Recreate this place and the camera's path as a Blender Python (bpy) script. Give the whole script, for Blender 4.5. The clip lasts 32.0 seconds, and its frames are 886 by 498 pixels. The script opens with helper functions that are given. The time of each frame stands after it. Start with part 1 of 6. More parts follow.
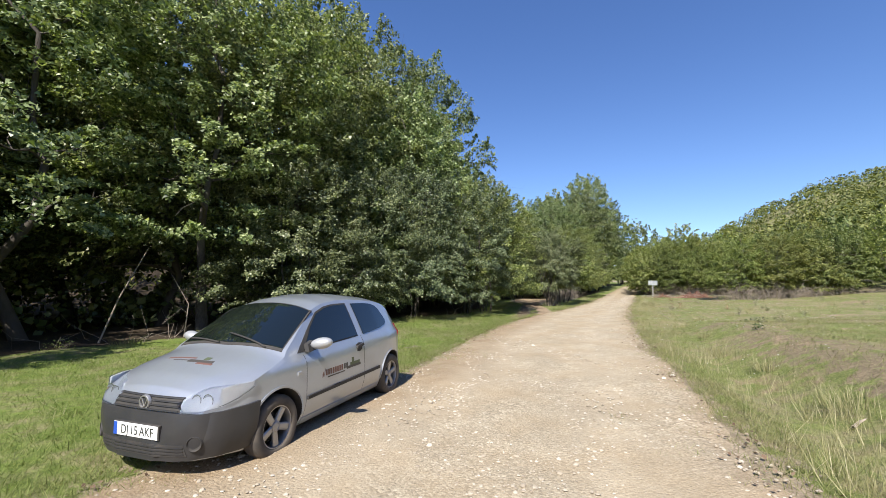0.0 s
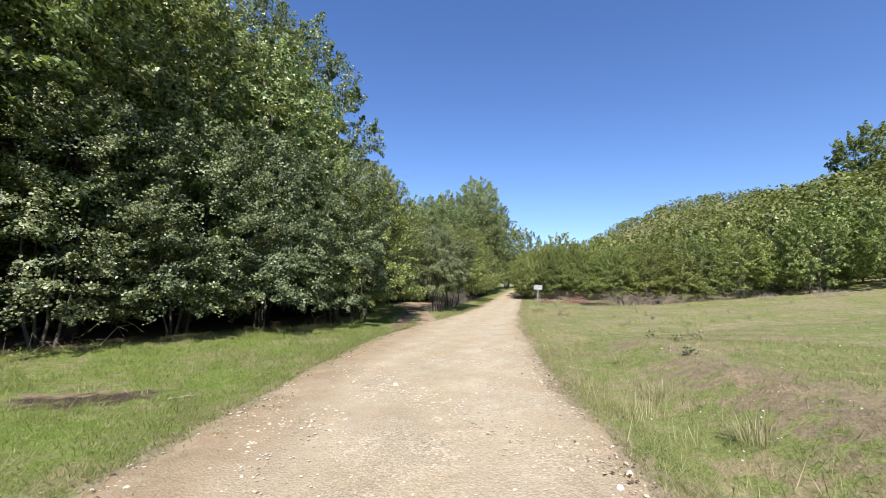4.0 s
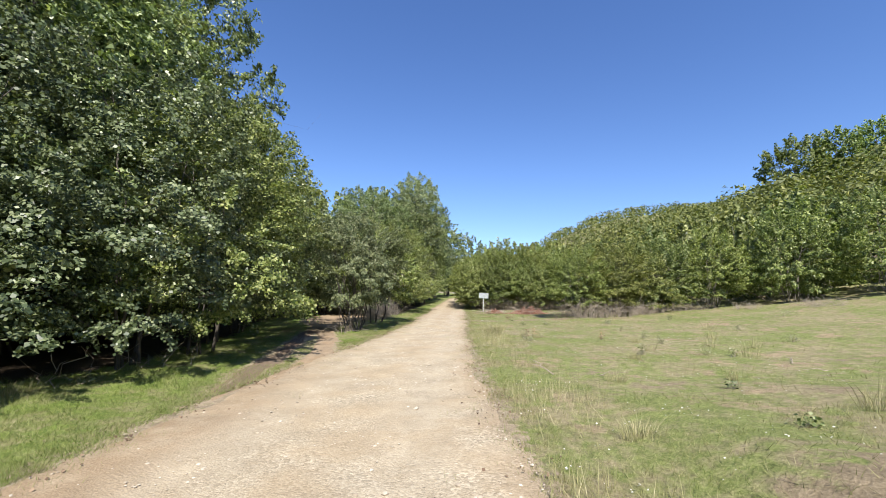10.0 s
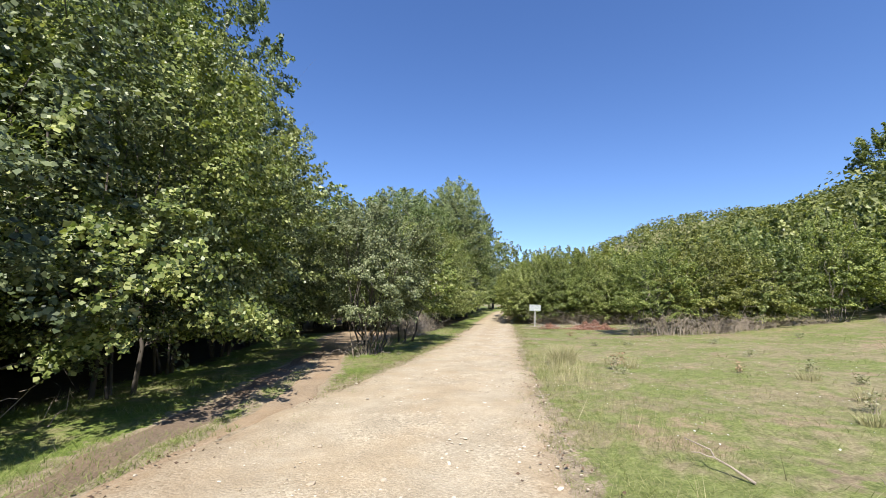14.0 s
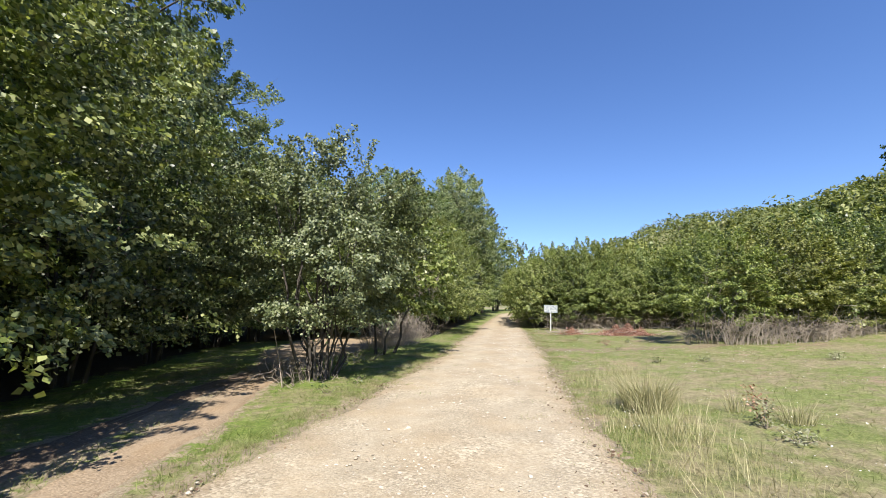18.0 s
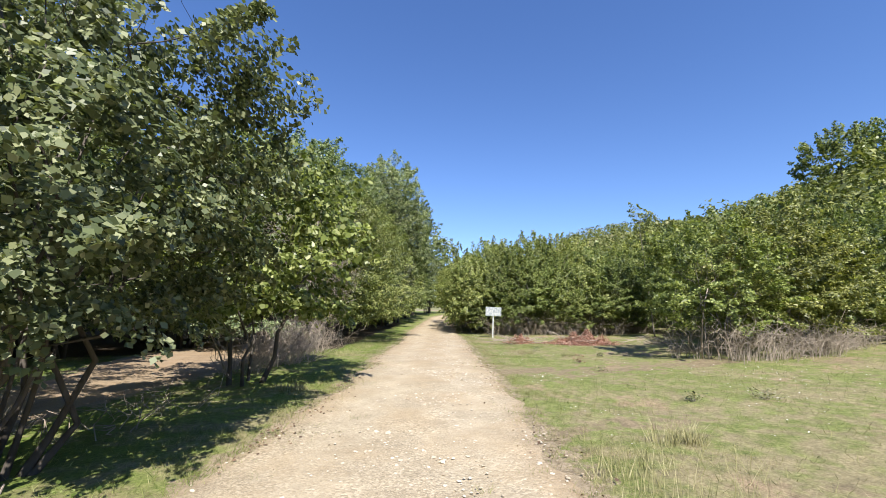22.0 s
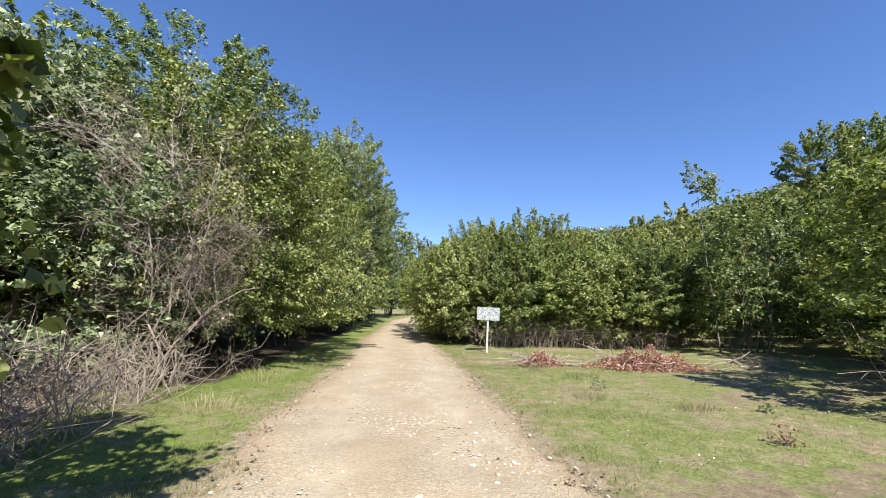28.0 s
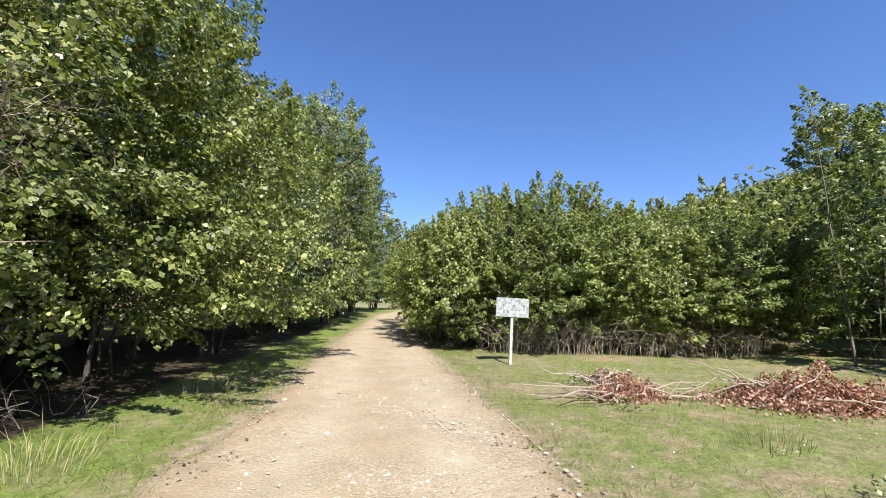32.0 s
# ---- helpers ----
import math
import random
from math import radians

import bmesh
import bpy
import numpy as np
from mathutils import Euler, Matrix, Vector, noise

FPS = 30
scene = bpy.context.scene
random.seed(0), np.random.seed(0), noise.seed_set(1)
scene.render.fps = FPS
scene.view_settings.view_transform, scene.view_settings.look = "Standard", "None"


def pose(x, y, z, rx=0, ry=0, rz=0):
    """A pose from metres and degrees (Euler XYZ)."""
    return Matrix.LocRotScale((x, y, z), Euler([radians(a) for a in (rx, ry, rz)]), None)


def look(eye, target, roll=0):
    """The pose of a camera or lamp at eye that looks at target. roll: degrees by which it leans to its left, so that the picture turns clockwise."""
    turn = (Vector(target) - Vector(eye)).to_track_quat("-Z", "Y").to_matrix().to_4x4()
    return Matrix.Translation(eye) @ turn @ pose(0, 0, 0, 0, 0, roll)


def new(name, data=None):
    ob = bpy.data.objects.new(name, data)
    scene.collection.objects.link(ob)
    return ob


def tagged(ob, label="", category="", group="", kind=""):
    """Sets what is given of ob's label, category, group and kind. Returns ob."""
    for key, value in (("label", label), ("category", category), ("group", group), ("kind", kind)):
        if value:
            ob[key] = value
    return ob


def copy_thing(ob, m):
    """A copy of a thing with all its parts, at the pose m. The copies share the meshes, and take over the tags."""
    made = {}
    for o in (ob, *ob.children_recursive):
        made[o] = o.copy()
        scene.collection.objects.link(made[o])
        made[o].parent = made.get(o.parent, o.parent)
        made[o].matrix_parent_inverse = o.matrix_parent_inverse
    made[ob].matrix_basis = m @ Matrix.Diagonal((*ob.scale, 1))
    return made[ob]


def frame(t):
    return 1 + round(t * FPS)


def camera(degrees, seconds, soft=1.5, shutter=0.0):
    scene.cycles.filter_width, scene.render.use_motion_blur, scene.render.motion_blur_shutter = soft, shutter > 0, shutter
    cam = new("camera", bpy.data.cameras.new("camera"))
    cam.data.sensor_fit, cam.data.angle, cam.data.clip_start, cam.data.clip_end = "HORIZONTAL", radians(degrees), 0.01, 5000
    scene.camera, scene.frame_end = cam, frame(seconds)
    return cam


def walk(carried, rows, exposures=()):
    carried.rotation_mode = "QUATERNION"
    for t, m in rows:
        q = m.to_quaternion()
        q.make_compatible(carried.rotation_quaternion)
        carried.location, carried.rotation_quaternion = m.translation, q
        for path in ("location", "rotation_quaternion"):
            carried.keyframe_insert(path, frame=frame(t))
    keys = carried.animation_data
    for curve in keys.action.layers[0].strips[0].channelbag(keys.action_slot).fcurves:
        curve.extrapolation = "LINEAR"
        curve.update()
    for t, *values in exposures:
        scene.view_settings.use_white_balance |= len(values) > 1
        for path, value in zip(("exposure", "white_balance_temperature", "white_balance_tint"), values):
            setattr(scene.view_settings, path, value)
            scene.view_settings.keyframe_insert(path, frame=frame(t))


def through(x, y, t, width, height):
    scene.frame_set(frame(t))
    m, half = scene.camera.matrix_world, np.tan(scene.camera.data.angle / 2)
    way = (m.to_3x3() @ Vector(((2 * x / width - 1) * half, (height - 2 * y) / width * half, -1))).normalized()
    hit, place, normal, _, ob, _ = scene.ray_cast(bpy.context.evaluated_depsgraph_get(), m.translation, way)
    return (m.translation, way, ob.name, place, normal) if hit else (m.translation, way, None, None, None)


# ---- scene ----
cam = camera(93.4, 32.0, soft=0.7)
METRES, EYE, TILT, LEAN, TURN = 41.44, 1.848, 4.5, 0.0, 0.0
ROWS = [
    (0.0, 0.0, 0.0, 0.0, 0.0, 0.0, -0.0),
    (0.5, 0.0045, 0.0083, -0.0004, -1.72, -0.0, -0.24),
    (1.0, 0.0078, 0.0177, -0.0012, -3.75, -0.02, -0.56),
    (1.5, 0.013, 0.0283, -0.0022, -5.99, -0.01, -0.92),
    (2.0, 0.0179, 0.0406, -0.0026, -8.25, 0.02, -1.3),
    (2.5, 0.0208, 0.0536, -0.0032, -10.33, 0.12, -1.67),
    (3.0, 0.0253, 0.0666, -0.0035, -12.02, 0.21, -1.93),
    (3.5, 0.0281, 0.0805, -0.0048, -13.31, 0.31, -2.1),
    (5.5, 0.0455, 0.1392, -0.0098, -17.51, 0.77, -2.57),
    (6.0, 0.0496, 0.1538, -0.0111, -18.69, 0.9, -2.7),
    (6.5, 0.0542, 0.1686, -0.0115, -19.75, 1.02, -2.78),
    (7.0, 0.059, 0.1836, -0.0124, -20.6, 1.11, -2.83),
    (7.5, 0.0653, 0.1984, -0.0131, -21.26, 1.21, -2.85),
    (8.0, 0.0707, 0.2118, -0.0136, -21.76, 1.3, -2.83),
    (8.5, 0.0782, 0.2258, -0.0145, -22.2, 1.4, -2.8),
    (9.0, 0.0858, 0.2405, -0.0157, -22.51, 1.51, -2.8),
    (9.5, 0.0946, 0.2545, -0.0172, -22.68, 1.64, -2.8),
    (10.0, 0.1016, 0.2683, -0.0189, -22.67, 1.82, -2.77),
    (10.5, 0.1086, 0.2806, -0.0204, -22.45, 2.08, -2.74),
    (11.0, 0.1151, 0.2932, -0.0215, -22.01, 2.4, -2.68),
    (11.5, 0.1209, 0.3055, -0.0229, -21.35, 2.75, -2.58),
    (12.0, 0.1268, 0.3186, -0.0239, -20.49, 3.03, -2.47),
    (12.5, 0.1319, 0.3327, -0.0256, -19.52, 3.23, -2.35),
    (13.0, 0.1378, 0.3471, -0.0267, -18.48, 3.34, -2.19),
    (13.5, 0.1424, 0.3621, -0.0284, -17.51, 3.38, -2.04),
    (15.5, 0.1645, 0.4257, -0.0358, -15.43, 3.52, -1.73),
    (16.0, 0.1711, 0.4404, -0.0369, -15.18, 3.54, -1.71),
    (16.5, 0.1764, 0.4557, -0.0382, -15.03, 3.58, -1.69),
    (17.0, 0.1812, 0.4716, -0.0399, -15.07, 3.61, -1.67),
    (17.5, 0.1866, 0.4874, -0.0413, -15.49, 3.69, -1.72),
    (18.0, 0.1929, 0.5023, -0.0431, -16.39, 3.76, -1.81),
    (18.5, 0.2006, 0.5161, -0.0442, -17.69, 3.88, -1.97),
    (19.0, 0.2078, 0.5299, -0.0458, -19.18, 3.98, -2.13),
    (19.5, 0.2158, 0.5445, -0.0465, -20.63, 4.03, -2.34),
    (20.0, 0.2224, 0.5597, -0.0474, -21.85, 4.11, -2.53),
    (20.5, 0.2297, 0.575, -0.0488, -22.82, 4.17, -2.71),
    (21.0, 0.2342, 0.5914, -0.0503, -23.81, 4.26, -2.81),
    (21.5, 0.2394, 0.6072, -0.0517, -24.79, 4.34, -2.96),
    (22.0, 0.2431, 0.6235, -0.053, -25.67, 4.43, -3.05),
    (22.5, 0.2488, 0.6381, -0.0539, -26.34, 4.48, -3.11),
    (23.0, 0.2541, 0.6525, -0.0551, -26.74, 4.53, -3.12),
    (23.5, 0.2613, 0.6673, -0.0564, -26.91, 4.56, -3.14),
    (24.0, 0.2673, 0.6828, -0.058, -26.96, 4.6, -3.13),
    (24.5, 0.274, 0.698, -0.0594, -27.02, 4.64, -3.15),
    (25.0, 0.2805, 0.7135, -0.0606, -27.24, 4.69, -3.22),
    (25.5, 0.2865, 0.7282, -0.0614, -27.76, 4.72, -3.32),
    (26.0, 0.294, 0.7427, -0.0623, -28.4, 4.83, -3.41),
    (26.5, 0.3004, 0.7574, -0.0634, -29.15, 4.92, -3.5),
    (28.5, 0.3247, 0.8158, -0.0696, -31.41, 5.06, -4.23),
    (29.0, 0.3322, 0.8309, -0.0706, -31.85, 5.0, -4.28),
    (29.5, 0.3389, 0.8457, -0.0718, -32.26, 4.99, -4.39),
    (30.0, 0.347, 0.86, -0.073, -32.63, 5.05, -4.4),
    (30.5, 0.3542, 0.8758, -0.0744, -32.9, 5.05, -4.44),
    (31.0, 0.3619, 0.8908, -0.0758, -32.99, 5.06, -4.46),
    (31.5, 0.3689, 0.9051, -0.0766, -32.91, 4.88, -4.41),
    (32.0, 0.3767, 0.9192, -0.078, -32.76, 4.44, -4.38),
]
walk(cam, [(t, pose(0, 0, EYE, TILT, LEAN, TURN) @ pose(METRES * x, METRES * y, METRES * z, 90 + pitch, roll, yaw)) for t, x, y, z, yaw, pitch, roll in ROWS],
     ((0.0, 0.82), (3.0, 0.87), (13.0, 0.96), (26.0, 1.04), (29.0, 0.99), (32.0, 1.05)))

# ---- light ----
SUN_ELEV, SUN_FROM = 48.0, (-0.28, -1.0)
world = bpy.data.worlds.new("sky")
scene.world = world
world.use_nodes = True
wn = world.node_tree.nodes
sky = wn.new("ShaderNodeTexSky")
sky.sky_type = 'NISHITA'
sky.sun_disc = False
sky.sun_elevation = radians(SUN_ELEV)
sky.sun_rotation = math.atan2(SUN_FROM[0], SUN_FROM[1])
sky.altitude = 300
way = wn.new("ShaderNodeTexCoord")
raised = wn.new("ShaderNodeMapping")
raised.inputs["Location"].default_value = (0, 0, 0.05)
world.node_tree.links.new(way.outputs["Generated"], raised.inputs["Vector"])
world.node_tree.links.new(raised.outputs[0], sky.inputs["Vector"])
sky.air_density, sky.dust_density, sky.ozone_density = 1.0, 0.1, 2.0
deep = wn.new("ShaderNodeHueSaturation")
deep.inputs["Saturation"].default_value = 1.2
deep.inputs["Hue"].default_value = 0.512
world.node_tree.links.new(sky.outputs[0], deep.inputs["Color"])
world.node_tree.links.new(deep.outputs[0], wn["Background"].inputs[0])
wn["Background"].inputs[1].default_value = 0.112
sun_data = bpy.data.lights.new("sun", 'SUN')
sun_data.energy, sun_data.angle, sun_data.color = 5.0, radians(0.5), (1.0, 0.95, 0.87)
sun = new("sun", sun_data)
_h = math.cos(radians(SUN_ELEV)) / math.hypot(*SUN_FROM)
sun.matrix_basis = look((SUN_FROM[0] * _h * 90, SUN_FROM[1] * _h * 90, 90 * math.sin(radians(SUN_ELEV))), (0, 0, 0))


# ---- materials ----
class Mat:
    """A node material with short ways to add nodes."""

    def __init__(self, name, rough=0.6, metal=0.0, spec=0.5):
        self.m = bpy.data.materials.new(name)
        self.m.use_nodes = True
        self.t = self.m.node_tree
        self.b = self.t.nodes["Principled BSDF"]
        self.b.inputs["Roughness"].default_value = rough
        self.b.inputs["Metallic"].default_value = metal
        self.b.inputs["Specular IOR Level"].default_value = spec

    def add(self, kind, **links):
        n = self.t.nodes.new(kind)
        return n

    def link(self, a, b):
        self.t.links.new(a, b)

    def place(self):
        g = self.add("ShaderNodeNewGeometry")
        return g.outputs["Position"]

    def noise(self, scale, detail=4.0, rough=0.55, where=None, stretch=None):
        n = self.add("ShaderNodeTexNoise")
        n.inputs["Scale"].default_value = scale
        n.inputs["Detail"].default_value = detail
        n.inputs["Roughness"].default_value = rough
        src = where if where is not None else self.place()
        if stretch:
            mp = self.add("ShaderNodeMapping")
            mp.inputs["Scale"].default_value = stretch
            self.link(src, mp.inputs["Vector"])
            src = mp.outputs[0]
        self.link(src, n.inputs["Vector"])
        return n.outputs["Fac"]

    def ramp(self, fac, stops):
        r = self.add("ShaderNodeValToRGB")
        e = r.color_ramp.elements
        while len(e) < len(stops):
            e.new(0.5)
        for el, (p, c) in zip(e, stops):
            el.position = p
            el.color = (*c, 1) if len(c) == 3 else c
        self.link(fac, r.inputs[0])
        return r.outputs["Color"]

    def grey(self, fac, a, b, lo=0.0, hi=1.0):
        m = self.add("ShaderNodeMapRange")
        for k, v in zip(("From Min", "From Max", "To Min", "To Max"), (a, b, lo, hi)):
            m.inputs[k].default_value = v
        self.link(fac, m.inputs["Value"])
        return m.outputs[0]

    def mix(self, fac, a, b, how='MIX'):
        m = self.add("ShaderNodeMix")
        m.data_type, m.blend_type = 'RGBA', how
        for sock, v in ((m.inputs[0], fac), (m.inputs[6], a), (m.inputs[7], b)):
            if isinstance(v, (int, float)):
                sock.default_value = v
            elif isinstance(v, tuple):
                sock.default_value = (*v, 1)
            else:
                self.link(v, sock)
        return m.outputs[2]

    def math(self, how, a, b):
        m = self.add("ShaderNodeMath")
        m.operation = how
        for sock, v in zip(m.inputs, (a, b)):
            if isinstance(v, (int, float)):
                sock.default_value = v
            else:
                self.link(v, sock)
        return m.outputs[0]

    def colour(self, c):
        if isinstance(c, tuple):
            self.b.inputs["Base Color"].default_value = (*c, 1)
        else:
            self.link(c, self.b.inputs["Base Color"])
        return self

    def bump(self, fac, strength=0.3, dist=0.02):
        n = self.add("ShaderNodeBump")
        n.inputs["Strength"].default_value = strength
        n.inputs["Distance"].default_value = dist
        self.link(fac, n.inputs["Height"])
        self.link(n.outputs[0], self.b.inputs["Normal"])
        return self


def leaf_material(name, dark, mid, light, through=0.3, rough=0.45):
    k = Mat(name, rough + 0.08, 0, 0.45)
    g = k.add("ShaderNodeNewGeometry")
    o = k.add("ShaderNodeObjectInfo")
    c = k.ramp(g.outputs["Random Per Island"], [(0.0, dark), (0.55, mid), (1.0, light)])
    wide = k.noise(0.5, 2.0)
    c = k.mix(k.grey(wide, 0.35, 0.65, 0.0, 0.35), c, dark)
    hsv = k.add("ShaderNodeHueSaturation")
    k.link(k.grey(o.outputs["Random"], 0, 1, 0.478, 0.514), hsv.inputs["Hue"])
    k.link(k.grey(k.math('FRACT', k.math('MULTIPLY', o.outputs["Random"], 7.3), 0.0), 0, 1, 0.78, 1.2), hsv.inputs["Value"])
    k.link(c, hsv.inputs["Color"])
    c = hsv.outputs[0]
    k.colour(c)
    tr = k.add("ShaderNodeBsdfTranslucent")
    k.link(k.mix(1.0, c, (1.25, 1.3, 0.6), 'MULTIPLY'), tr.inputs["Color"])
    ms = k.add("ShaderNodeMixShader")
    ms.inputs[0].default_value = through
    k.link(k.b.outputs[0], ms.inputs[1])
    k.link(tr.outputs[0], ms.inputs[2])
    k.link(ms.outputs[0], k.t.nodes["Material Output"].inputs["Surface"])
    return k.m


LEAF = leaf_material("forest_leaf", (0.034, 0.056, 0.016), (0.160, 0.208, 0.066), (0.42, 0.46, 0.22), 0.28, 0.34)
LEAF_HAZEL = leaf_material("hazel_leaf", (0.042, 0.070, 0.014), (0.205, 0.255, 0.066), (0.46, 0.49, 0.21), 0.34, 0.34)
LEAF_GREY = leaf_material("grey_green_leaf", (0.040, 0.058, 0.026), (0.155, 0.192, 0.088), (0.37, 0.405, 0.22), 0.25, 0.34)
LEAF_BROAD = leaf_material("broad_hazel_leaf", (0.050, 0.086, 0.016), (0.225, 0.310, 0.085), (0.50, 0.57, 0.26), 0.44, 0.32)
LEAF_TALL = leaf_material("tree_leaf", (0.040, 0.064, 0.018), (0.205, 0.258, 0.092), (0.52, 0.565, 0.30), 0.34, 0.32)
LEAF_YELLOW = leaf_material("yellowing_leaf", (0.050, 0.074, 0.014), (0.225, 0.260, 0.068), (0.47, 0.49, 0.175), 0.38, 0.38)
LEAF_FAR = leaf_material("far_leaf", (0.060, 0.074, 0.018), (0.112, 0.130, 0.035), (0.255, 0.255, 0.078), 0.30, 0.55)
LEAF_BROWN = leaf_material("withered_leaf", (0.17, 0.085, 0.055), (0.40, 0.235, 0.160), (0.58, 0.42, 0.31), 0.25, 0.7)
LEAF_DRYING = leaf_material("drying_leaf", (0.08, 0.080, 0.045), (0.17, 0.15, 0.09), (0.30, 0.25, 0.17), 0.2, 0.6)


def bark_material(name, a, b):
    k = Mat(name, 0.85)
    n = k.noise(6, 6, 0.6, stretch=(3, 3, 0.6))
    big = k.noise(1.3, 2)
    c = k.mix(k.grey(big, 0.4, 0.6), k.ramp(n, [(0.3, a), (0.7, b)]), b)
    k.colour(c).bump(n, 0.6, 0.02)
    return k.m


BARK = bark_material("bark", (0.03, 0.025, 0.02), (0.085, 0.072, 0.06))
BARK_GREY = bark_material("grey_bark", (0.085, 0.072, 0.06), (0.20, 0.175, 0.15))
TWIG = bark_material("dead_twig", (0.14, 0.112, 0.086), (0.36, 0.300, 0.24))


def ground_material():
    k = Mat("meadow", 0.9, 0, 0.2)
    cover = k.add("ShaderNodeAttribute")
    cover.attribute_name = "cover"
    fine = k.noise(28, 6, 0.7)
    mid = k.noise(3.2, 5, 0.6)
    wide = k.noise(0.45, 4, 0.6)
    grass = k.ramp(fine, [(0.25, (0.060, 0.080, 0.020)), (0.5, (0.155, 0.180, 0.055)), (0.75, (0.27, 0.265, 0.115))])
    dry = k.ramp(fine, [(0.25, (0.12, 0.095, 0.053)), (0.5, (0.245, 0.205, 0.12)), (0.8, (0.36, 0.305, 0.195))])
    soil = k.ramp(fine, [(0.25, (0.105, 0.082, 0.050)), (0.55, (0.225, 0.178, 0.112)), (0.85, (0.33, 0.27, 0.18))])
    lush = k.add("ShaderNodeAttribute")
    lush.attribute_name = "lush"
    green = k.ramp(fine, [(0.25, (0.050, 0.080, 0.015)), (0.5, (0.130, 0.180, 0.036)), (0.75, (0.23, 0.26, 0.075))])
    c = k.mix(k.grey(k.math('ADD', mid, wide), 0.90, 1.14, 0.0, 0.9), grass, dry)
    c = k.mix(k.math('MULTIPLY', lush.outputs["Fac"], k.grey(k.math('ADD', mid, wide), 0.88, 1.18, 1.0, 0.2)), c, green)
    bare = k.math('ADD', k.math('MULTIPLY', cover.outputs["Fac"], -1.3), k.grey(mid, 0.3, 0.7, 0.4, 1.15))
    c = k.mix(k.grey(bare, 0.0, 0.22), c, soil)
    patch = k.noise(0.62, 5, 0.62)
    sand = k.ramp(fine, [(0.3, (0.16, 0.115, 0.070)), (0.55, (0.30, 0.225, 0.145)), (0.8, (0.40, 0.32, 0.22))])
    open_side = k.math('SUBTRACT', 1.0, lush.outputs["Fac"])
    c = k.mix(k.math('MULTIPLY', k.grey(k.math('ADD', patch, k.math('MULTIPLY', mid, 0.25)), 0.71, 0.79, 0.0, 0.85), open_side), c, sand)
    # Leaf mould; its reach and darkness also paint in the shade under the trees.
    humus_shade = k.add("ShaderNodeAttribute")
    humus_shade.attribute_name = "humus_shade"
    mould_shade = k.ramp(fine, [(0.25, (0.024, 0.018, 0.012)), (0.55, (0.062, 0.046, 0.031)), (0.85, (0.12, 0.088, 0.060))])
    c = k.mix(k.grey(k.math('ADD', humus_shade.outputs["Fac"], k.grey(mid, 0.3, 0.7, -0.3, 0.3)), 0.35, 0.7), c, mould_shade)
    verge = k.add("ShaderNodeAttribute")
    verge.attribute_name = "verge"
    grit = k.ramp(k.noise(45, 5, 0.7), [(0.3, (0.17, 0.130, 0.085)), (0.5, (0.275, 0.220, 0.148)), (0.72, (0.38, 0.32, 0.235))])
    c = k.mix(k.grey(k.math('ADD', verge.outputs["Fac"], k.grey(k.noise(5, 5, 0.65), 0.3, 0.7, -0.85, 0.12)), 0.25, 0.42), c, grit)
    mottle = k.grey(k.noise(6.5, 5, 0.65), 0.32, 0.68, 0.72, 1.22)
    hsv = k.add("ShaderNodeHueSaturation")
    k.link(mottle, hsv.inputs["Value"])
    k.link(c, hsv.inputs["Color"])
    k.colour(hsv.outputs[0]).bump(fine, 0.7, 0.03)
    return k.m


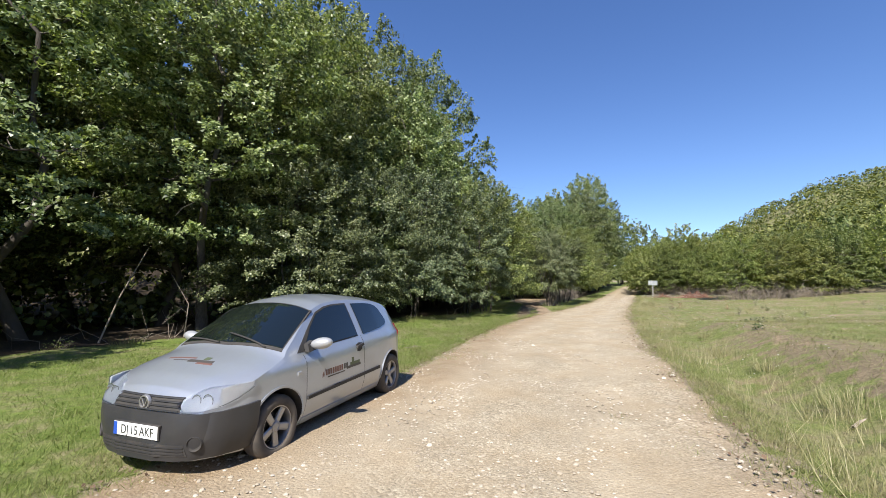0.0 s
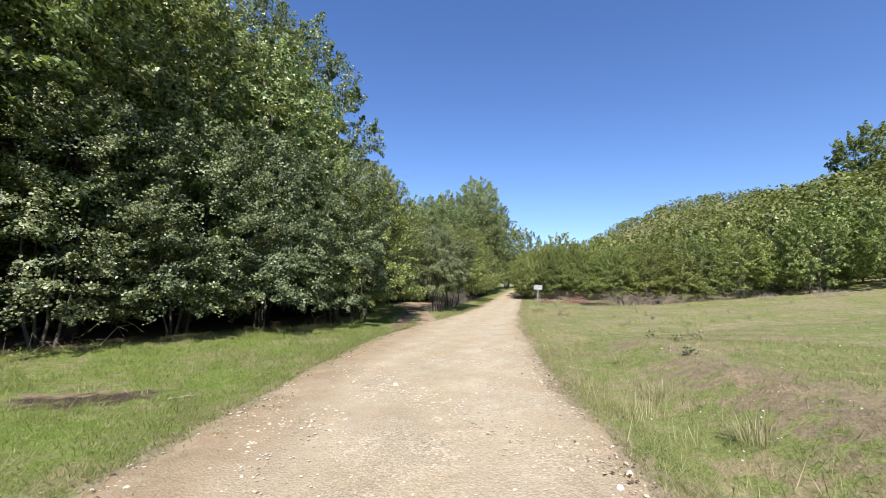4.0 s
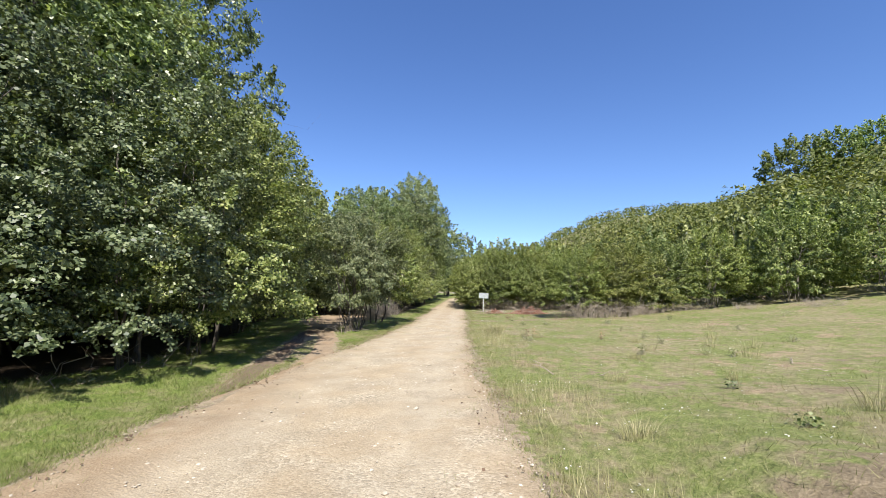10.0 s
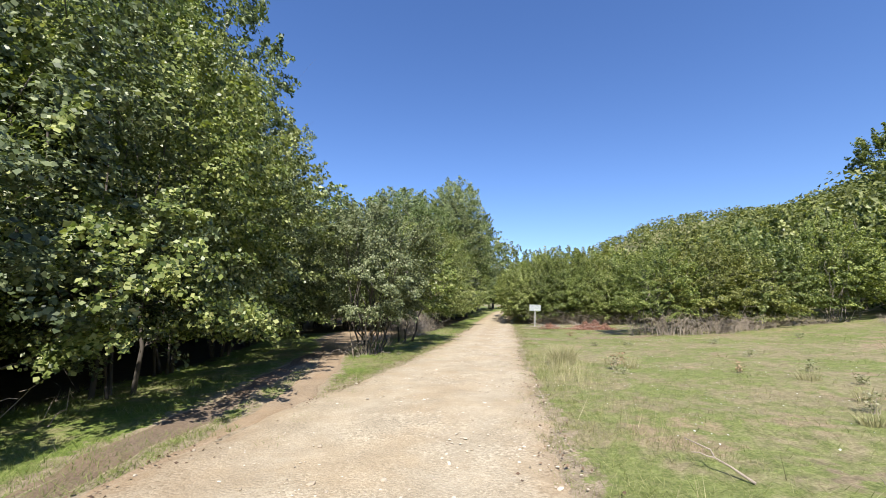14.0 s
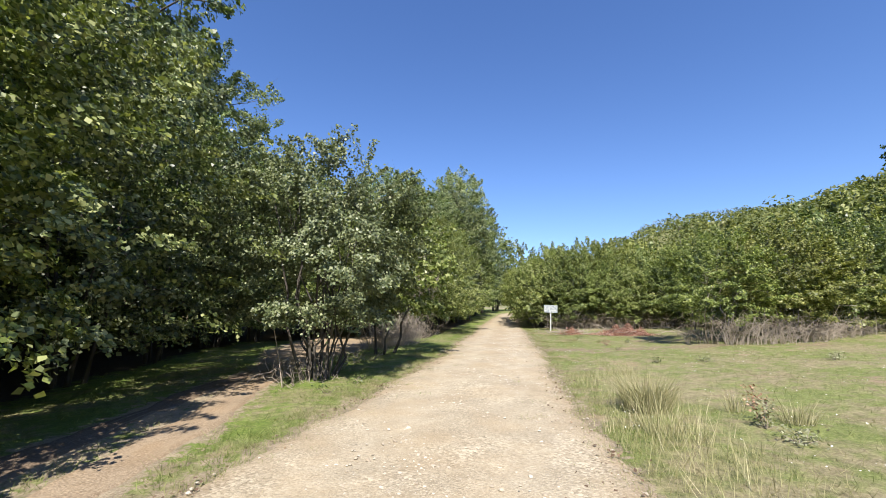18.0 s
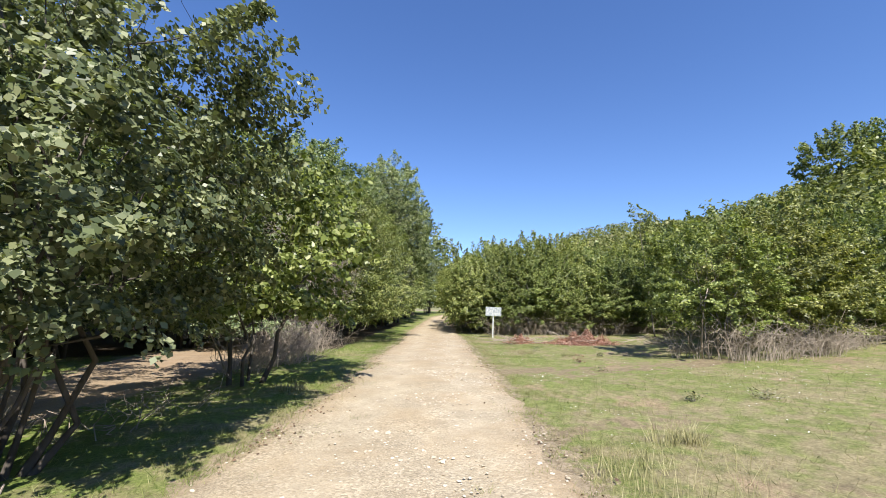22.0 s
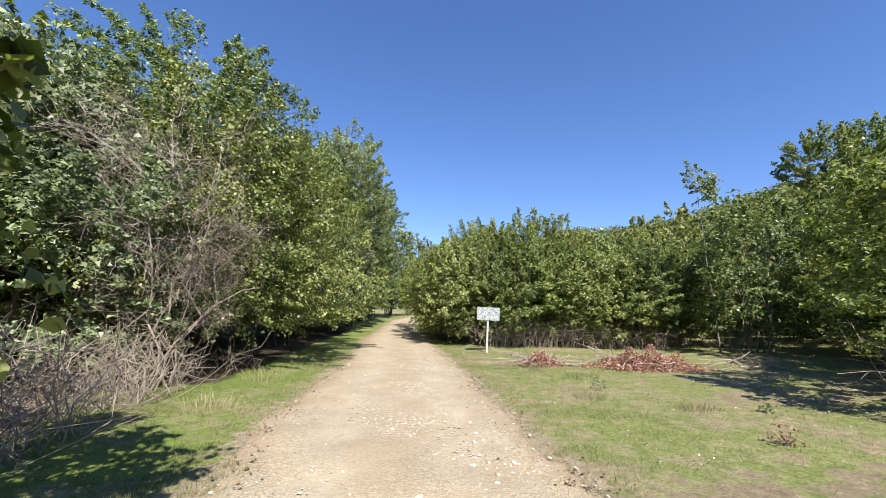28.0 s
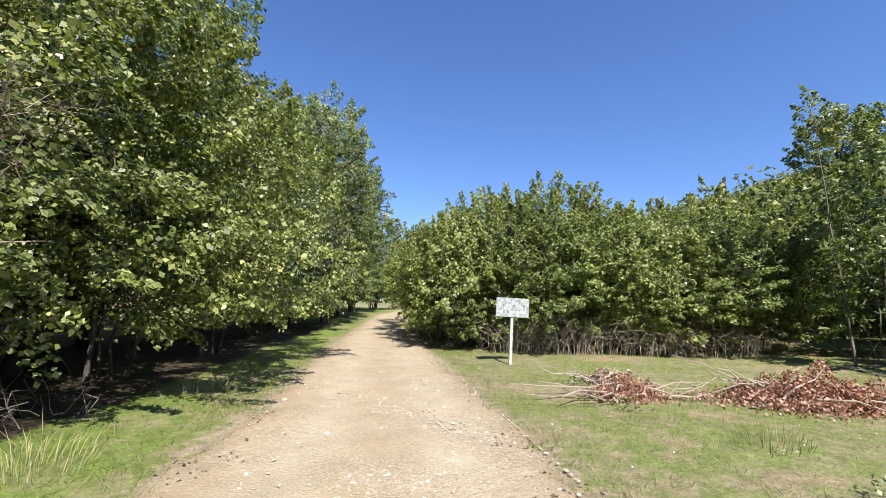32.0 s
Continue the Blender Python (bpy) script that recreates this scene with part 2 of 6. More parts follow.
def road_material(name, light, mid, dark, stony=0.7):
    k = Mat(name, 0.95, 0, 0.15)
    v = k.add("ShaderNodeTexVoronoi")
    v.inputs["Scale"].default_value = 36
    v.inputs["Randomness"].default_value = 1.0
    k.link(k.place(), v.inputs["Vector"])
    fine = k.noise(60, 6, 0.7)
    mid_n = k.noise(2.2, 5, 0.6)
    wide = k.noise(0.5, 3, 0.5)
    c = k.ramp(fine, [(0.3, dark), (0.5, mid), (0.72, light)])
    sep = k.add("ShaderNodeSeparateColor")
    k.link(v.outputs["Color"], sep.inputs[0])
    stone = k.ramp(sep.outputs[0], [(0.0, tuple(0.5 * x for x in mid)), (0.4, mid), (0.75, light), (1.0, tuple(min(1, 1.3 * x) for x in light))])
    v2 = k.add("ShaderNodeTexVoronoi")
    v2.inputs["Scale"].default_value = 62
    k.link(k.place(), v2.inputs["Vector"])
    sep2 = k.add("ShaderNodeSeparateColor")
    k.link(v2.outputs["Color"], sep2.inputs[0])
    grit = k.ramp(sep2.outputs[0], [(0.0, tuple(0.55 * x for x in mid)), (0.5, mid), (1.0, tuple(min(1, 1.2 * x) for x in light))])
    c = k.mix(0.55, c, grit)
    amount = k.grey(k.math('ADD', mid_n, wide), 0.95, 1.15, 0.02, stony)
    c = k.mix(amount, c, stone)
    sand = k.mix(k.grey(k.noise(0.9, 4, 0.6), 0.42, 0.62), c, tuple(x * f for x, f in zip(mid, (1.02, 0.93, 0.82))))
    c = k.mix(0.5, c, sand)
    earth, rut = k.add("ShaderNodeAttribute"), k.add("ShaderNodeAttribute")
    earth.attribute_name, rut.attribute_name = "earth", "rut"
    sandy = k.ramp(fine, [(0.3, (0.17, 0.116, 0.070)), (0.5, (0.275, 0.203, 0.128)), (0.75, (0.37, 0.288, 0.192))])
    c = k.mix(k.math('MULTIPLY', earth.outputs["Fac"], k.grey(mid_n, 0.35, 0.6, 0.35, 1.0)), c, sandy)
    packed = k.ramp(fine, [(0.3, mid), (0.7, light)])
    c = k.mix(k.math('MULTIPLY', rut.outputs["Fac"], k.grey(mid_n, 0.35, 0.65, 0.1, 0.75)), c, packed)
    hsv = k.add("ShaderNodeHueSaturation")
    k.link(k.grey(k.noise(1.7, 6, 0.68), 0.30, 0.70, 0.86, 1.12), hsv.inputs["Value"])
    k.link(c, hsv.inputs["Color"])
    k.colour(hsv.outputs[0])
    h = k.math('ADD', k.math('MULTIPLY', v.outputs["Distance"], -0.8), fine)
    k.bump(h, 0.55, 0.02)
    return k.m


MEADOW = ground_material()
GRAVEL = road_material("pale_gravel", (0.475, 0.412, 0.308), (0.345, 0.286, 0.200), (0.205, 0.160, 0.106))
DIRT = road_material("orange_dirt", (0.36, 0.285, 0.20), (0.275, 0.205, 0.135), (0.17, 0.122, 0.078), 0.12)
MUDDY = road_material("brown_mud", (0.24, 0.185, 0.135), (0.155, 0.115, 0.082), (0.085, 0.062, 0.043), 0.1)


# ---- geometry helpers ----
def mesh_from(name, verts, faces, material):
    me = bpy.data.meshes.new(name)
    me.from_pydata([tuple(v) for v in verts], [], faces)
    me.materials.append(material)
    return me


def quads(name, verts, n, material, smooth=False, corners=4):
    """A mesh of n loose polygons, whose corners stand in verts one after the other."""
    me = bpy.data.meshes.new(name)
    me.vertices.add(n * corners)
    me.vertices.foreach_set("co", np.ascontiguousarray(verts, dtype=np.float32).ravel())
    me.loops.add(n * corners)
    me.loops.foreach_set("vertex_index", np.arange(n * corners, dtype=np.int32))
    me.polygons.add(n)
    me.polygons.foreach_set("loop_start", np.arange(0, n * corners, corners, dtype=np.int32))
    me.update(calc_edges=True)
    me.materials.append(material)
    return me


def box(bm, x0, x1, y0, y1, z0, z1, bevel=0.0):
    r = bmesh.ops.create_cube(bm, size=1.0, matrix=Matrix.Translation(((x0 + x1) / 2, (y0 + y1) / 2, (z0 + z1) / 2)) @ Matrix.Diagonal((x1 - x0, y1 - y0, z1 - z0, 1)))
    if bevel:
        edges = list({e for v in r["verts"] for e in v.link_edges})
        bmesh.ops.bevel(bm, geom=edges, offset=bevel, segments=1, affect='EDGES')
    return r["verts"]


def bm_mesh(name, bm, material, smooth=False):
    me = bpy.data.meshes.new(name)
    bm.to_mesh(me)
    bm.free()
    me.materials.append(material)
    if smooth:
        me.shade_smooth()
    return me


def boxed(name, material, *dims, bevel=0.0):
    bm = bmesh.new()
    box(bm, *dims, bevel=bevel)
    return bm_mesh(name, bm, material)


def unit(v):
    return v / np.maximum(np.linalg.norm(v, axis=-1, keepdims=True), 1e-6)


def tube(points, radii, sides=6):
    """Verts and faces of a tapered tube along points, closed at its end."""
    pts = np.asarray(points, float)
    tang = unit(np.gradient(pts, axis=0))
    side = unit(np.cross(tang, (0.31, 0.17, 0.93) if abs(tang[0][2]) < 0.8 else (1.0, 0.2, 0.1)))
    up = np.cross(side, tang)
    ang = np.linspace(0, 2 * math.pi, sides, endpoint=False)
    verts = []
    for p, s, u, r in zip(pts, side, up, radii):
        verts += [p + r * (math.cos(a) * s + math.sin(a) * u) for a in ang]
    faces = []
    for i in range(len(pts) - 1):
        for j in range(sides):
            k = (j + 1) % sides
            faces.append((i * sides + j, i * sides + k, (i + 1) * sides + k, (i + 1) * sides + j))
    faces.append(tuple((len(pts) - 1) * sides + j for j in range(sides)))
    return verts, faces


def tubes_mesh(name, many, material, sides=5):
    verts, faces = [], []
    for pts, radii in many:
        v, f = tube(pts, radii, sides)
        o = len(verts)
        verts += v
        faces += [tuple(i + o for i in q) for q in f]
    return mesh_from(name, verts, faces, material)


def bent(rng, a, b, n=5, sag=0.12, rise=0.0):
    """A crooked line from a to b."""
    a, b = np.asarray(a, float), np.asarray(b, float)
    t = np.linspace(0, 1, n)[:, None]
    ln = np.linalg.norm(b - a)
    off = rng.normal(0, sag * ln * 0.5, (n, 3))
    off[0] = off[-1] = 0
    p = a + (b - a) * t + off
    p[:, 2] += rise * ln * np.sin(math.pi * t[:, 0])
    return p


def leaves_mesh(name, rng, centres, normals, sizes, material, slim=0.42):
    n = len(centres)
    t = unit(np.cross(normals, rng.normal(0, 1, (n, 3))))
    b = np.cross(normals, t)
    s = sizes[:, None]
    t = t + 0.25 * normals * rng.uniform(-1, 0.2, (n, 1))
    if slim == 0:
        v = np.stack([centres - t * s * 0.45 - b * s * 0.38, centres - t * s * 0.45 + b * s * 0.38 + normals * s * 0.1, centres + t * s * 0.6], 1)
        return quads(name, v.reshape(-1, 3), n, material, corners=3)
    if slim > 0.5:
        fold = normals * s * 0.09
        v = np.stack([centres - t * s * 0.42 - b * s * 0.2, centres - t * s * 0.25 + b * s * 0.42 + fold, centres + t * s * 0.28 + b * s * 0.36 + fold,
                      centres + t * s * 0.58, centres + t * s * 0.1 - b * s * 0.48 + fold], 1)
        return quads(name, v.reshape(-1, 3), n, material, corners=5)
    v = np.stack([centres - t * s * 0.5, centres + b * s * slim + normals * s * 0.10 - t * s * 0.05,
                  centres + t * s * 0.5, centres - b * s * slim + normals * s * 0.10 - t * s * 0.05], 1)
    return quads(name, v.reshape(-1, 3), n, material)


def crown_clumps(rng, height, base, radius, count, fat=0.4, lean=(0, 0)):
    """Centres of leaf clumps, mostly in the outer part of an uneven crown."""
    lobes = rng.uniform(0, 2 * math.pi, 4)
    f = rng.uniform(0, 1, count * 3)
    prof = np.where(f < fat, 0.70 + 0.30 * f / fat, np.sqrt(np.clip(1 - ((f - fat) / (1.02 - fat)) ** 2, 0, 1)))
    keep = rng.uniform(0, 1, count * 3) < prof ** 1.3
    f, prof = f[keep][:count], prof[keep][:count]
    a = rng.uniform(0, 2 * math.pi, len(f))
    lump = 1 + 0.16 * np.sin(2 * a + lobes[0] + 3 * f) + 0.13 * np.sin(3 * a + lobes[1] - 6 * f) + 0.10 * np.sin(5 * a + lobes[2] + 9 * f)
    r = radius * prof * lump * rng.uniform(0.12, 1.0, len(f)) ** 0.24
    z = base + (height - base) * f
    return np.stack([r * np.cos(a) + lean[0] * f, r * np.sin(a) + lean[1] * f, z], 1)


def spray_leaves(rng, tips, per, size, length, base, height, steep=0.9):
    """Leaves set along flat sprays that reach outwards low in the crown and upwards near its top."""
    k = len(tips)
    f = np.clip((tips[:, 2] - base) / (height - base), 0, 1)[:, None]
    out = tips * np.array((1, 1, 0))
    d = unit(unit(out) * (1.05 - 0.75 * f) + np.array((0, 0, 1.0)) * (0.05 + steep * f ** 1.5) + rng.normal(0, 0.3, (k, 3)))
    ln = length * rng.uniform(0.6, 1.35, (k, 1))
    side = unit(np.cross(d, np.array((0, 0, 1.0)) + rng.normal(0, 0.25, (k, 3))))
    up = np.cross(side, d)
    t = rng.uniform(0, 1, (k, per, 1)) ** 0.85
    w = 0.33 * ln[:, None] * (1.05 - 0.85 * t)
    u = rng.uniform(-1, 1, (k, per, 1))
    c = (tips - 0.6 * d * ln)[:, None] + d[:, None] * ln[:, None] * t + side[:, None] * u * w + up[:, None] * rng.normal(0, 0.05, (k, per, 1)) * ln[:, None]
    c[..., 2] -= (0.28 * (1 - f) * ln)[:, None, 0] * t[..., 0] ** 2 + 0.12 * np.abs(u[..., 0]) * w[..., 0]
    n = unit(0.32 * up[:, None] * np.sign(up[:, None, 2:3] + 1e-3) + 0.75 * unit(out)[:, None] + np.array((0, 0, 0.34)) + rng.normal(0, 0.55, (k, per, 3)))
    s = size * rng.uniform(0.6, 1.35, k * per)
    c = c.reshape(-1, 3)
    c[:, 2] = np.maximum(c[:, 2], 0.12)
    return c, n.reshape(-1, 3), s


def part(name, me, parent, label=""):
    ob = new(name, me)
    ob.parent = parent
    if label:
        ob["label"] = label
    return ob


def thing(name, label, category, group="", kind=""):
    ob = new(name)
    ob.empty_display_size = 0.2
    return tagged(ob, label, category, group, kind)


def make_tree(rng, name, label, height, radius, base, clumps, per, size, clump_r, leaf, bark, stems=1, trunk_r=0.16,
              limbs=8, fat=0.4, lean=(0, 0), spread=0.35, bare_twigs=0, group="", steep=0.9, slim=0.0, crook=0.05):
    """A tree or shrub: trunk or several stems, limbs up into the crown, and the crown's leaves."""
    ob = thing(name, label, "tree" if name.endswith("tree") else "shrub", group)
    cl = crown_clumps(rng, height, base, radius, clumps, fat, lean)
    tops = []
    for i in range(stems):
        a = 2 * math.pi * i / max(stems, 1) + rng.uniform(-0.4, 0.4)
        if stems == 1:
            foot, top = (0, 0, -0.1), (lean[0] * 0.7, lean[1] * 0.7, height * 0.86)
        else:
            q = rng.uniform(0.1, 0.35)
            foot = (q * math.cos(a), q * math.sin(a), -0.1)
            w = radius * spread * rng.uniform(0.5, 1.3)
            top = (w * math.cos(a), w * math.sin(a), height * rng.uniform(0.55, 0.85))
        p = bent(rng, foot, top, 8, crook)
        r = trunk_r * np.linspace(1, 0.22, 8) * (1 if stems == 1 else rng.uniform(0.55, 1.0))
        r[0] *= 1.35
        me = mesh_from("trunk" if stems == 1 else "stem", *tube(p, r, 8), bark)
        me.shade_smooth()
        part("trunk" if stems == 1 else "stem", me, ob)
        tops.append((p, r))
    pick = cl[rng.permutation(len(cl))[:limbs]]
    for c in pick:
        p, r = tops[int(np.argmin([np.linalg.norm(q[0][4, :2] - c[:2]) for q in tops]))]
        z = max(0.25 * c[2], min(c[2] - 0.35 * np.linalg.norm(c[:2]), p[-1, 2] * 0.95))
        i = int(np.argmin(np.abs(p[:, 2] - z)))
        line = bent(rng, p[i], c, 6, 0.10, 0.06)
        rr = max(0.012, 0.5 * r[i]) * np.linspace(1, 0.2, 6)
        many = [(line, rr)]
        for j in (2, 3, 4, 4):
            tip = line[j] + rng.normal(0, 0.22 * radius, 3) + (0, 0, 0.1 * radius)
            many.append((bent(rng, line[j], tip, 4, 0.12), rr[j] * np.linspace(0.6, 0.15, 4)))
        me = tubes_mesh("limb", many, bark)
        me.shade_smooth()
        part("limb", me, ob)
    if bare_twigs:
        many = []
        for _ in range(bare_twigs):
            a, q = rng.uniform(0, 2 * math.pi), radius * rng.uniform(0.15, 0.85)
            foot = (0.6 * q * math.cos(a), 0.6 * q * math.sin(a), 0)
            top = (q * 1.15 * math.cos(a + 0.3), q * 1.15 * math.sin(a + 0.3), rng.uniform(0.5, 1.0) * max(1.2, base * 1.8))
            many.append((bent(rng, foot, top, 5, 0.2), 0.011 * rng.uniform(0.6, 1.4) * np.linspace(1, 0.3, 5)))
        tagged(part("brushwood", tubes_mesh("brushwood", many, TWIG, 4), ob, "tangle of bare grey twigs"), kind="stuff")
    if per:
        c, n, s = spray_leaves(rng, cl, per, size, clump_r, base, height, steep)
        part("crown", leaves_mesh("crown", rng, c, n, s, leaf, slim), ob)
    return ob


def put(ob, x, y, turn=0.0, scale=1.0, tall=1.0):
    c = copy_thing(ob, pose(x, y, float(land(x, y)), 0, 0, turn))
    c.scale = (scale, scale, scale * tall)
    return c


# ---- the lie of the land ----
LEFT = np.array([(-8.6, -14), (-3.35, 0.7), (-2.53, 3.1), (-1.68, 4.97), (-0.66, 7.2), (1.0, 12.3), (2.3, 15.8), (5.1, 20.8), (7.2, 24.4), (10.1, 29.7), (13.6, 37.3),
                 (15.6, 41.3), (18.8, 48.5), (23.2, 57), (28.5, 67), (36, 77.5), (48, 87), (66, 94), (110, 106)], float)
RIGHT = np.array([(-2.9, -14), (1.95, 0.7), (2.55, 3.1), (3.02, 4.85), (3.68, 6.6), (5.2, 11), (6.2, 13.6), (8.2, 18.4), (9.8, 22), (12.8, 28.3), (16.6, 36.2),
                  (18.6, 40.6), (21.8, 47.5), (26, 56.5), (31, 65.5), (38.5, 74), (49.5, 82.5), (67, 89), (111, 100)], float)
FORK = np.array([(3.2, 14.2), (3.6, 17.2), (4.4, 19.0), (5.0, 20.6), (5.5, 23.0), (5.8, 25.0), (5.95, 27.3), (6.3, 30.4), (7.2, 34), (8.3, 38), (9.3, 43), (10.5, 50), (13, 58)], float)
FORK_W = np.array([0.4, 0.6, 0.45, 0.36, 0.32, 0.32, 0.36, 0.55, 1.6, 2.0, 1.2, 1.0, 0.8])
MUD = np.array([(3.3, 17.6), (3.5, 19.2), (4.0, 21.0), (4.5, 23.2), (4.95, 25.2), (5.3, 27.0), (5.9, 29.2)], float)
MUD_W = np.array([0.2, 0.32, 0.28, 0.26, 0.25, 0.25, 0.25])


def road_left(y):
    return np.interp(y, LEFT[:, 1], LEFT[:, 0])


def road_right(y):
    return np.interp(y, RIGHT[:, 1], RIGHT[:, 0])


def fork_off(x, y):
    """How far a place lies outside the side track's edge."""
    out = np.abs(x - np.interp(y, FORK[:, 1], FORK[:, 0])) - np.interp(y, FORK[:, 1], FORK_W)
    out = np.where((y > FORK[0, 1]) & (y < FORK[-1, 1]), out, 9.0)
    mud = np.abs(x - np.interp(y, MUD[:, 1], MUD[:, 0])) - np.interp(y, MUD[:, 1], MUD_W)
    return np.minimum(out, np.where((y > MUD[0, 1]) & (y < MUD[-1, 1]), mud, 9.0))


def smooth01(v):
    v = np.clip(v, 0, 1)
    return v * v * (3 - 2 * v)


def land(x, y):
    """The height of the ground."""
    x, y = np.asarray(x, float), np.asarray(y, float)
    d = 0.91 * x - 0.42 * y
    hill = 0.40 * 18 * np.log1p(np.exp((d - 24) / 8.0)) / (18 / 8.0) * (1 - 0.45 * smooth01((d - 70) / 180))
    far = 36 * np.exp(-(((x - 330) / 130) ** 2 + ((y - 330) / 150) ** 2))
    bank = 0.38 * smooth01((x - road_right(y) - 1.3) / 1.0) * smooth01((16 - y) / 6)
    ditch = -0.16 * np.exp(-((x - road_right(y) - 0.9) / 0.4) ** 2) * smooth01((11 - y) / 4) * smooth01((y + 8) / 4)
    lump = 0.03 * np.sin(1.3 * x + 0.4 * y) * np.sin(0.9 * y - 0.3 * x) + 0.02 * np.sin(3.1 * x + 1.7 * y)
    off = np.maximum(road_left(y) - x, x - road_right(y))
    lump = lump * smooth01(off / 1.0) * smooth01(fork_off(x, y) / 1.0)
    left_hill = 0.25 * np.maximum(0, -d - 35)
    rise = 1.1 * smooth01((y - 46) / 40) * smooth01((110 - x) / 60)
    start = 0.07 * smooth01((10 - y) / 6)
    return start + hill + far + bank + ditch + lump + left_hill + rise


def forest(x, y):
    """Above 0 inside the wood on the left."""
    edge = np.interp(y, (-30, 4, 9, 14.5, 18, 21, 27, 34, 40, 50, 60, 70), (-16, -13, -9.0, -4.8, -0.9, 1.9, 3.6, 4.3, 5.6, 7.5, 14, 20))
    return edge - x


PATCHES = ((17.6, 30.6, 3.0, 1.0, 0.5), (20.0, 33.2, 2.2, 0.8, 0.45), (13.6, 27.0, 1.6, 0.6, 0.45), (10.0, 16.6, 0.8, 0.5, 0.5), (10.0, 15.2, 0.9, 0.3, 0.5), (8.0, 11.6, 1.4, 0.5, 0.5), (12.9, 24.9, 1.0, 0.4, 0.5),
           (11.5, 13.4, 1.2, 0.4, 0.5), (15.5, 15.2, 1.5, 0.4, 0.45), (23.0, 28.6, 2.0, 0.5, 0.5), (17.5, 24.0, 1.6, 0.5, 0.35), (15.2, 31.5, 1.2, 0.5, 0.45), (20.8, 30.2, 1.4, 0.6, 0.45))


def bare_patches(x, y):
    """How worn the meadow's turf is at a place."""
    return sum(a * np.exp(-(((x - px) / rx) ** 2 + ((y - py) / ry) ** 2)) for px, py, rx, ry, a in PATCHES)


def ground():
    grow = np.cumsum(1.5 * 1.17 ** np.arange(38))
    xs = np.concatenate([-16 - grow[::-1], np.arange(-16, 40, 0.4), 40 + grow])
    ys = np.concatenate([-6 - grow[::-1], np.arange(-6, 62, 0.4), 62 + grow])
    gx, gy = np.meshgrid(xs, ys)
    z = land(gx, gy)
    n, m = len(xs), len(ys)
    idx = np.arange(n * m).reshape(m, n)
    f = np.stack([idx[:-1, :-1], idx[:-1, 1:], idx[1:, 1:], idx[1:, :-1]], -1).reshape(-1, 4)
    me = bpy.data.meshes.new("ground")
    me.from_pydata(np.stack([gx, gy, z], -1).reshape(-1, 3).tolist(), [], f.tolist())
    me.materials.append(MEADOW)
    me.shade_smooth()
    cover = np.ones_like(gx)
    cover -= 1.0 * smooth01((forest(gx, gy) - 1.0) / 1.5)
    side = gx - road_right(gy)
    cover -= 0.68 * np.exp(-((side - 2.3) / 0.9) ** 2) * smooth01((13 - gy) / 5)
    cover -= 0.9 * np.exp(-(((gx + 2.2) / 1.3) ** 2 + ((gy - 10.4) / 0.55) ** 2))
    cover -= 1.25 * bare_patches(gx, gy)
    cover -= 0.45 * smooth01(1 - side / 0.5) * (side > -0.2)
    cover -= 0.4 * smooth01(1 - fork_off(gx, gy) / 0.6)
    a = me.attributes.new("cover", 'FLOAT', 'POINT')
    a.data.foreach_set("value", np.clip(cover, 0, 1).ravel().astype(np.float32))
    lush = smooth01((road_left(gy) - gx) / 0.8)
    off = np.maximum(road_left(gy) - gx, gx - road_right(gy))
    # Starts right at the wood's edge: tree shade put into the colour, besides litter.
    h = me.attributes.new("humus_shade", 'FLOAT', 'POINT')
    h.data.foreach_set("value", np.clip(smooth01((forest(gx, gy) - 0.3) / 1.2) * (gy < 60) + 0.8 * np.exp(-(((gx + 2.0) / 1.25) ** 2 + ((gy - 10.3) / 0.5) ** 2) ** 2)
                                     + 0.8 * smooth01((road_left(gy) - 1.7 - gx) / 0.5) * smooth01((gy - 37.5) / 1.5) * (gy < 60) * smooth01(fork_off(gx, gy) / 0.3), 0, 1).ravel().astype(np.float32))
    v = me.attributes.new("verge", 'FLOAT', 'POINT')
    v.data.foreach_set("value", np.clip(1 - np.minimum(off, fork_off(gx, gy)) / 0.42, 0, 1).ravel().astype(np.float32))
    b = me.attributes.new("lush", 'FLOAT', 'POINT')
    b.data.foreach_set("value", lush.ravel().astype(np.float32))
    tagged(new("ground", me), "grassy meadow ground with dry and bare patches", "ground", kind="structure")


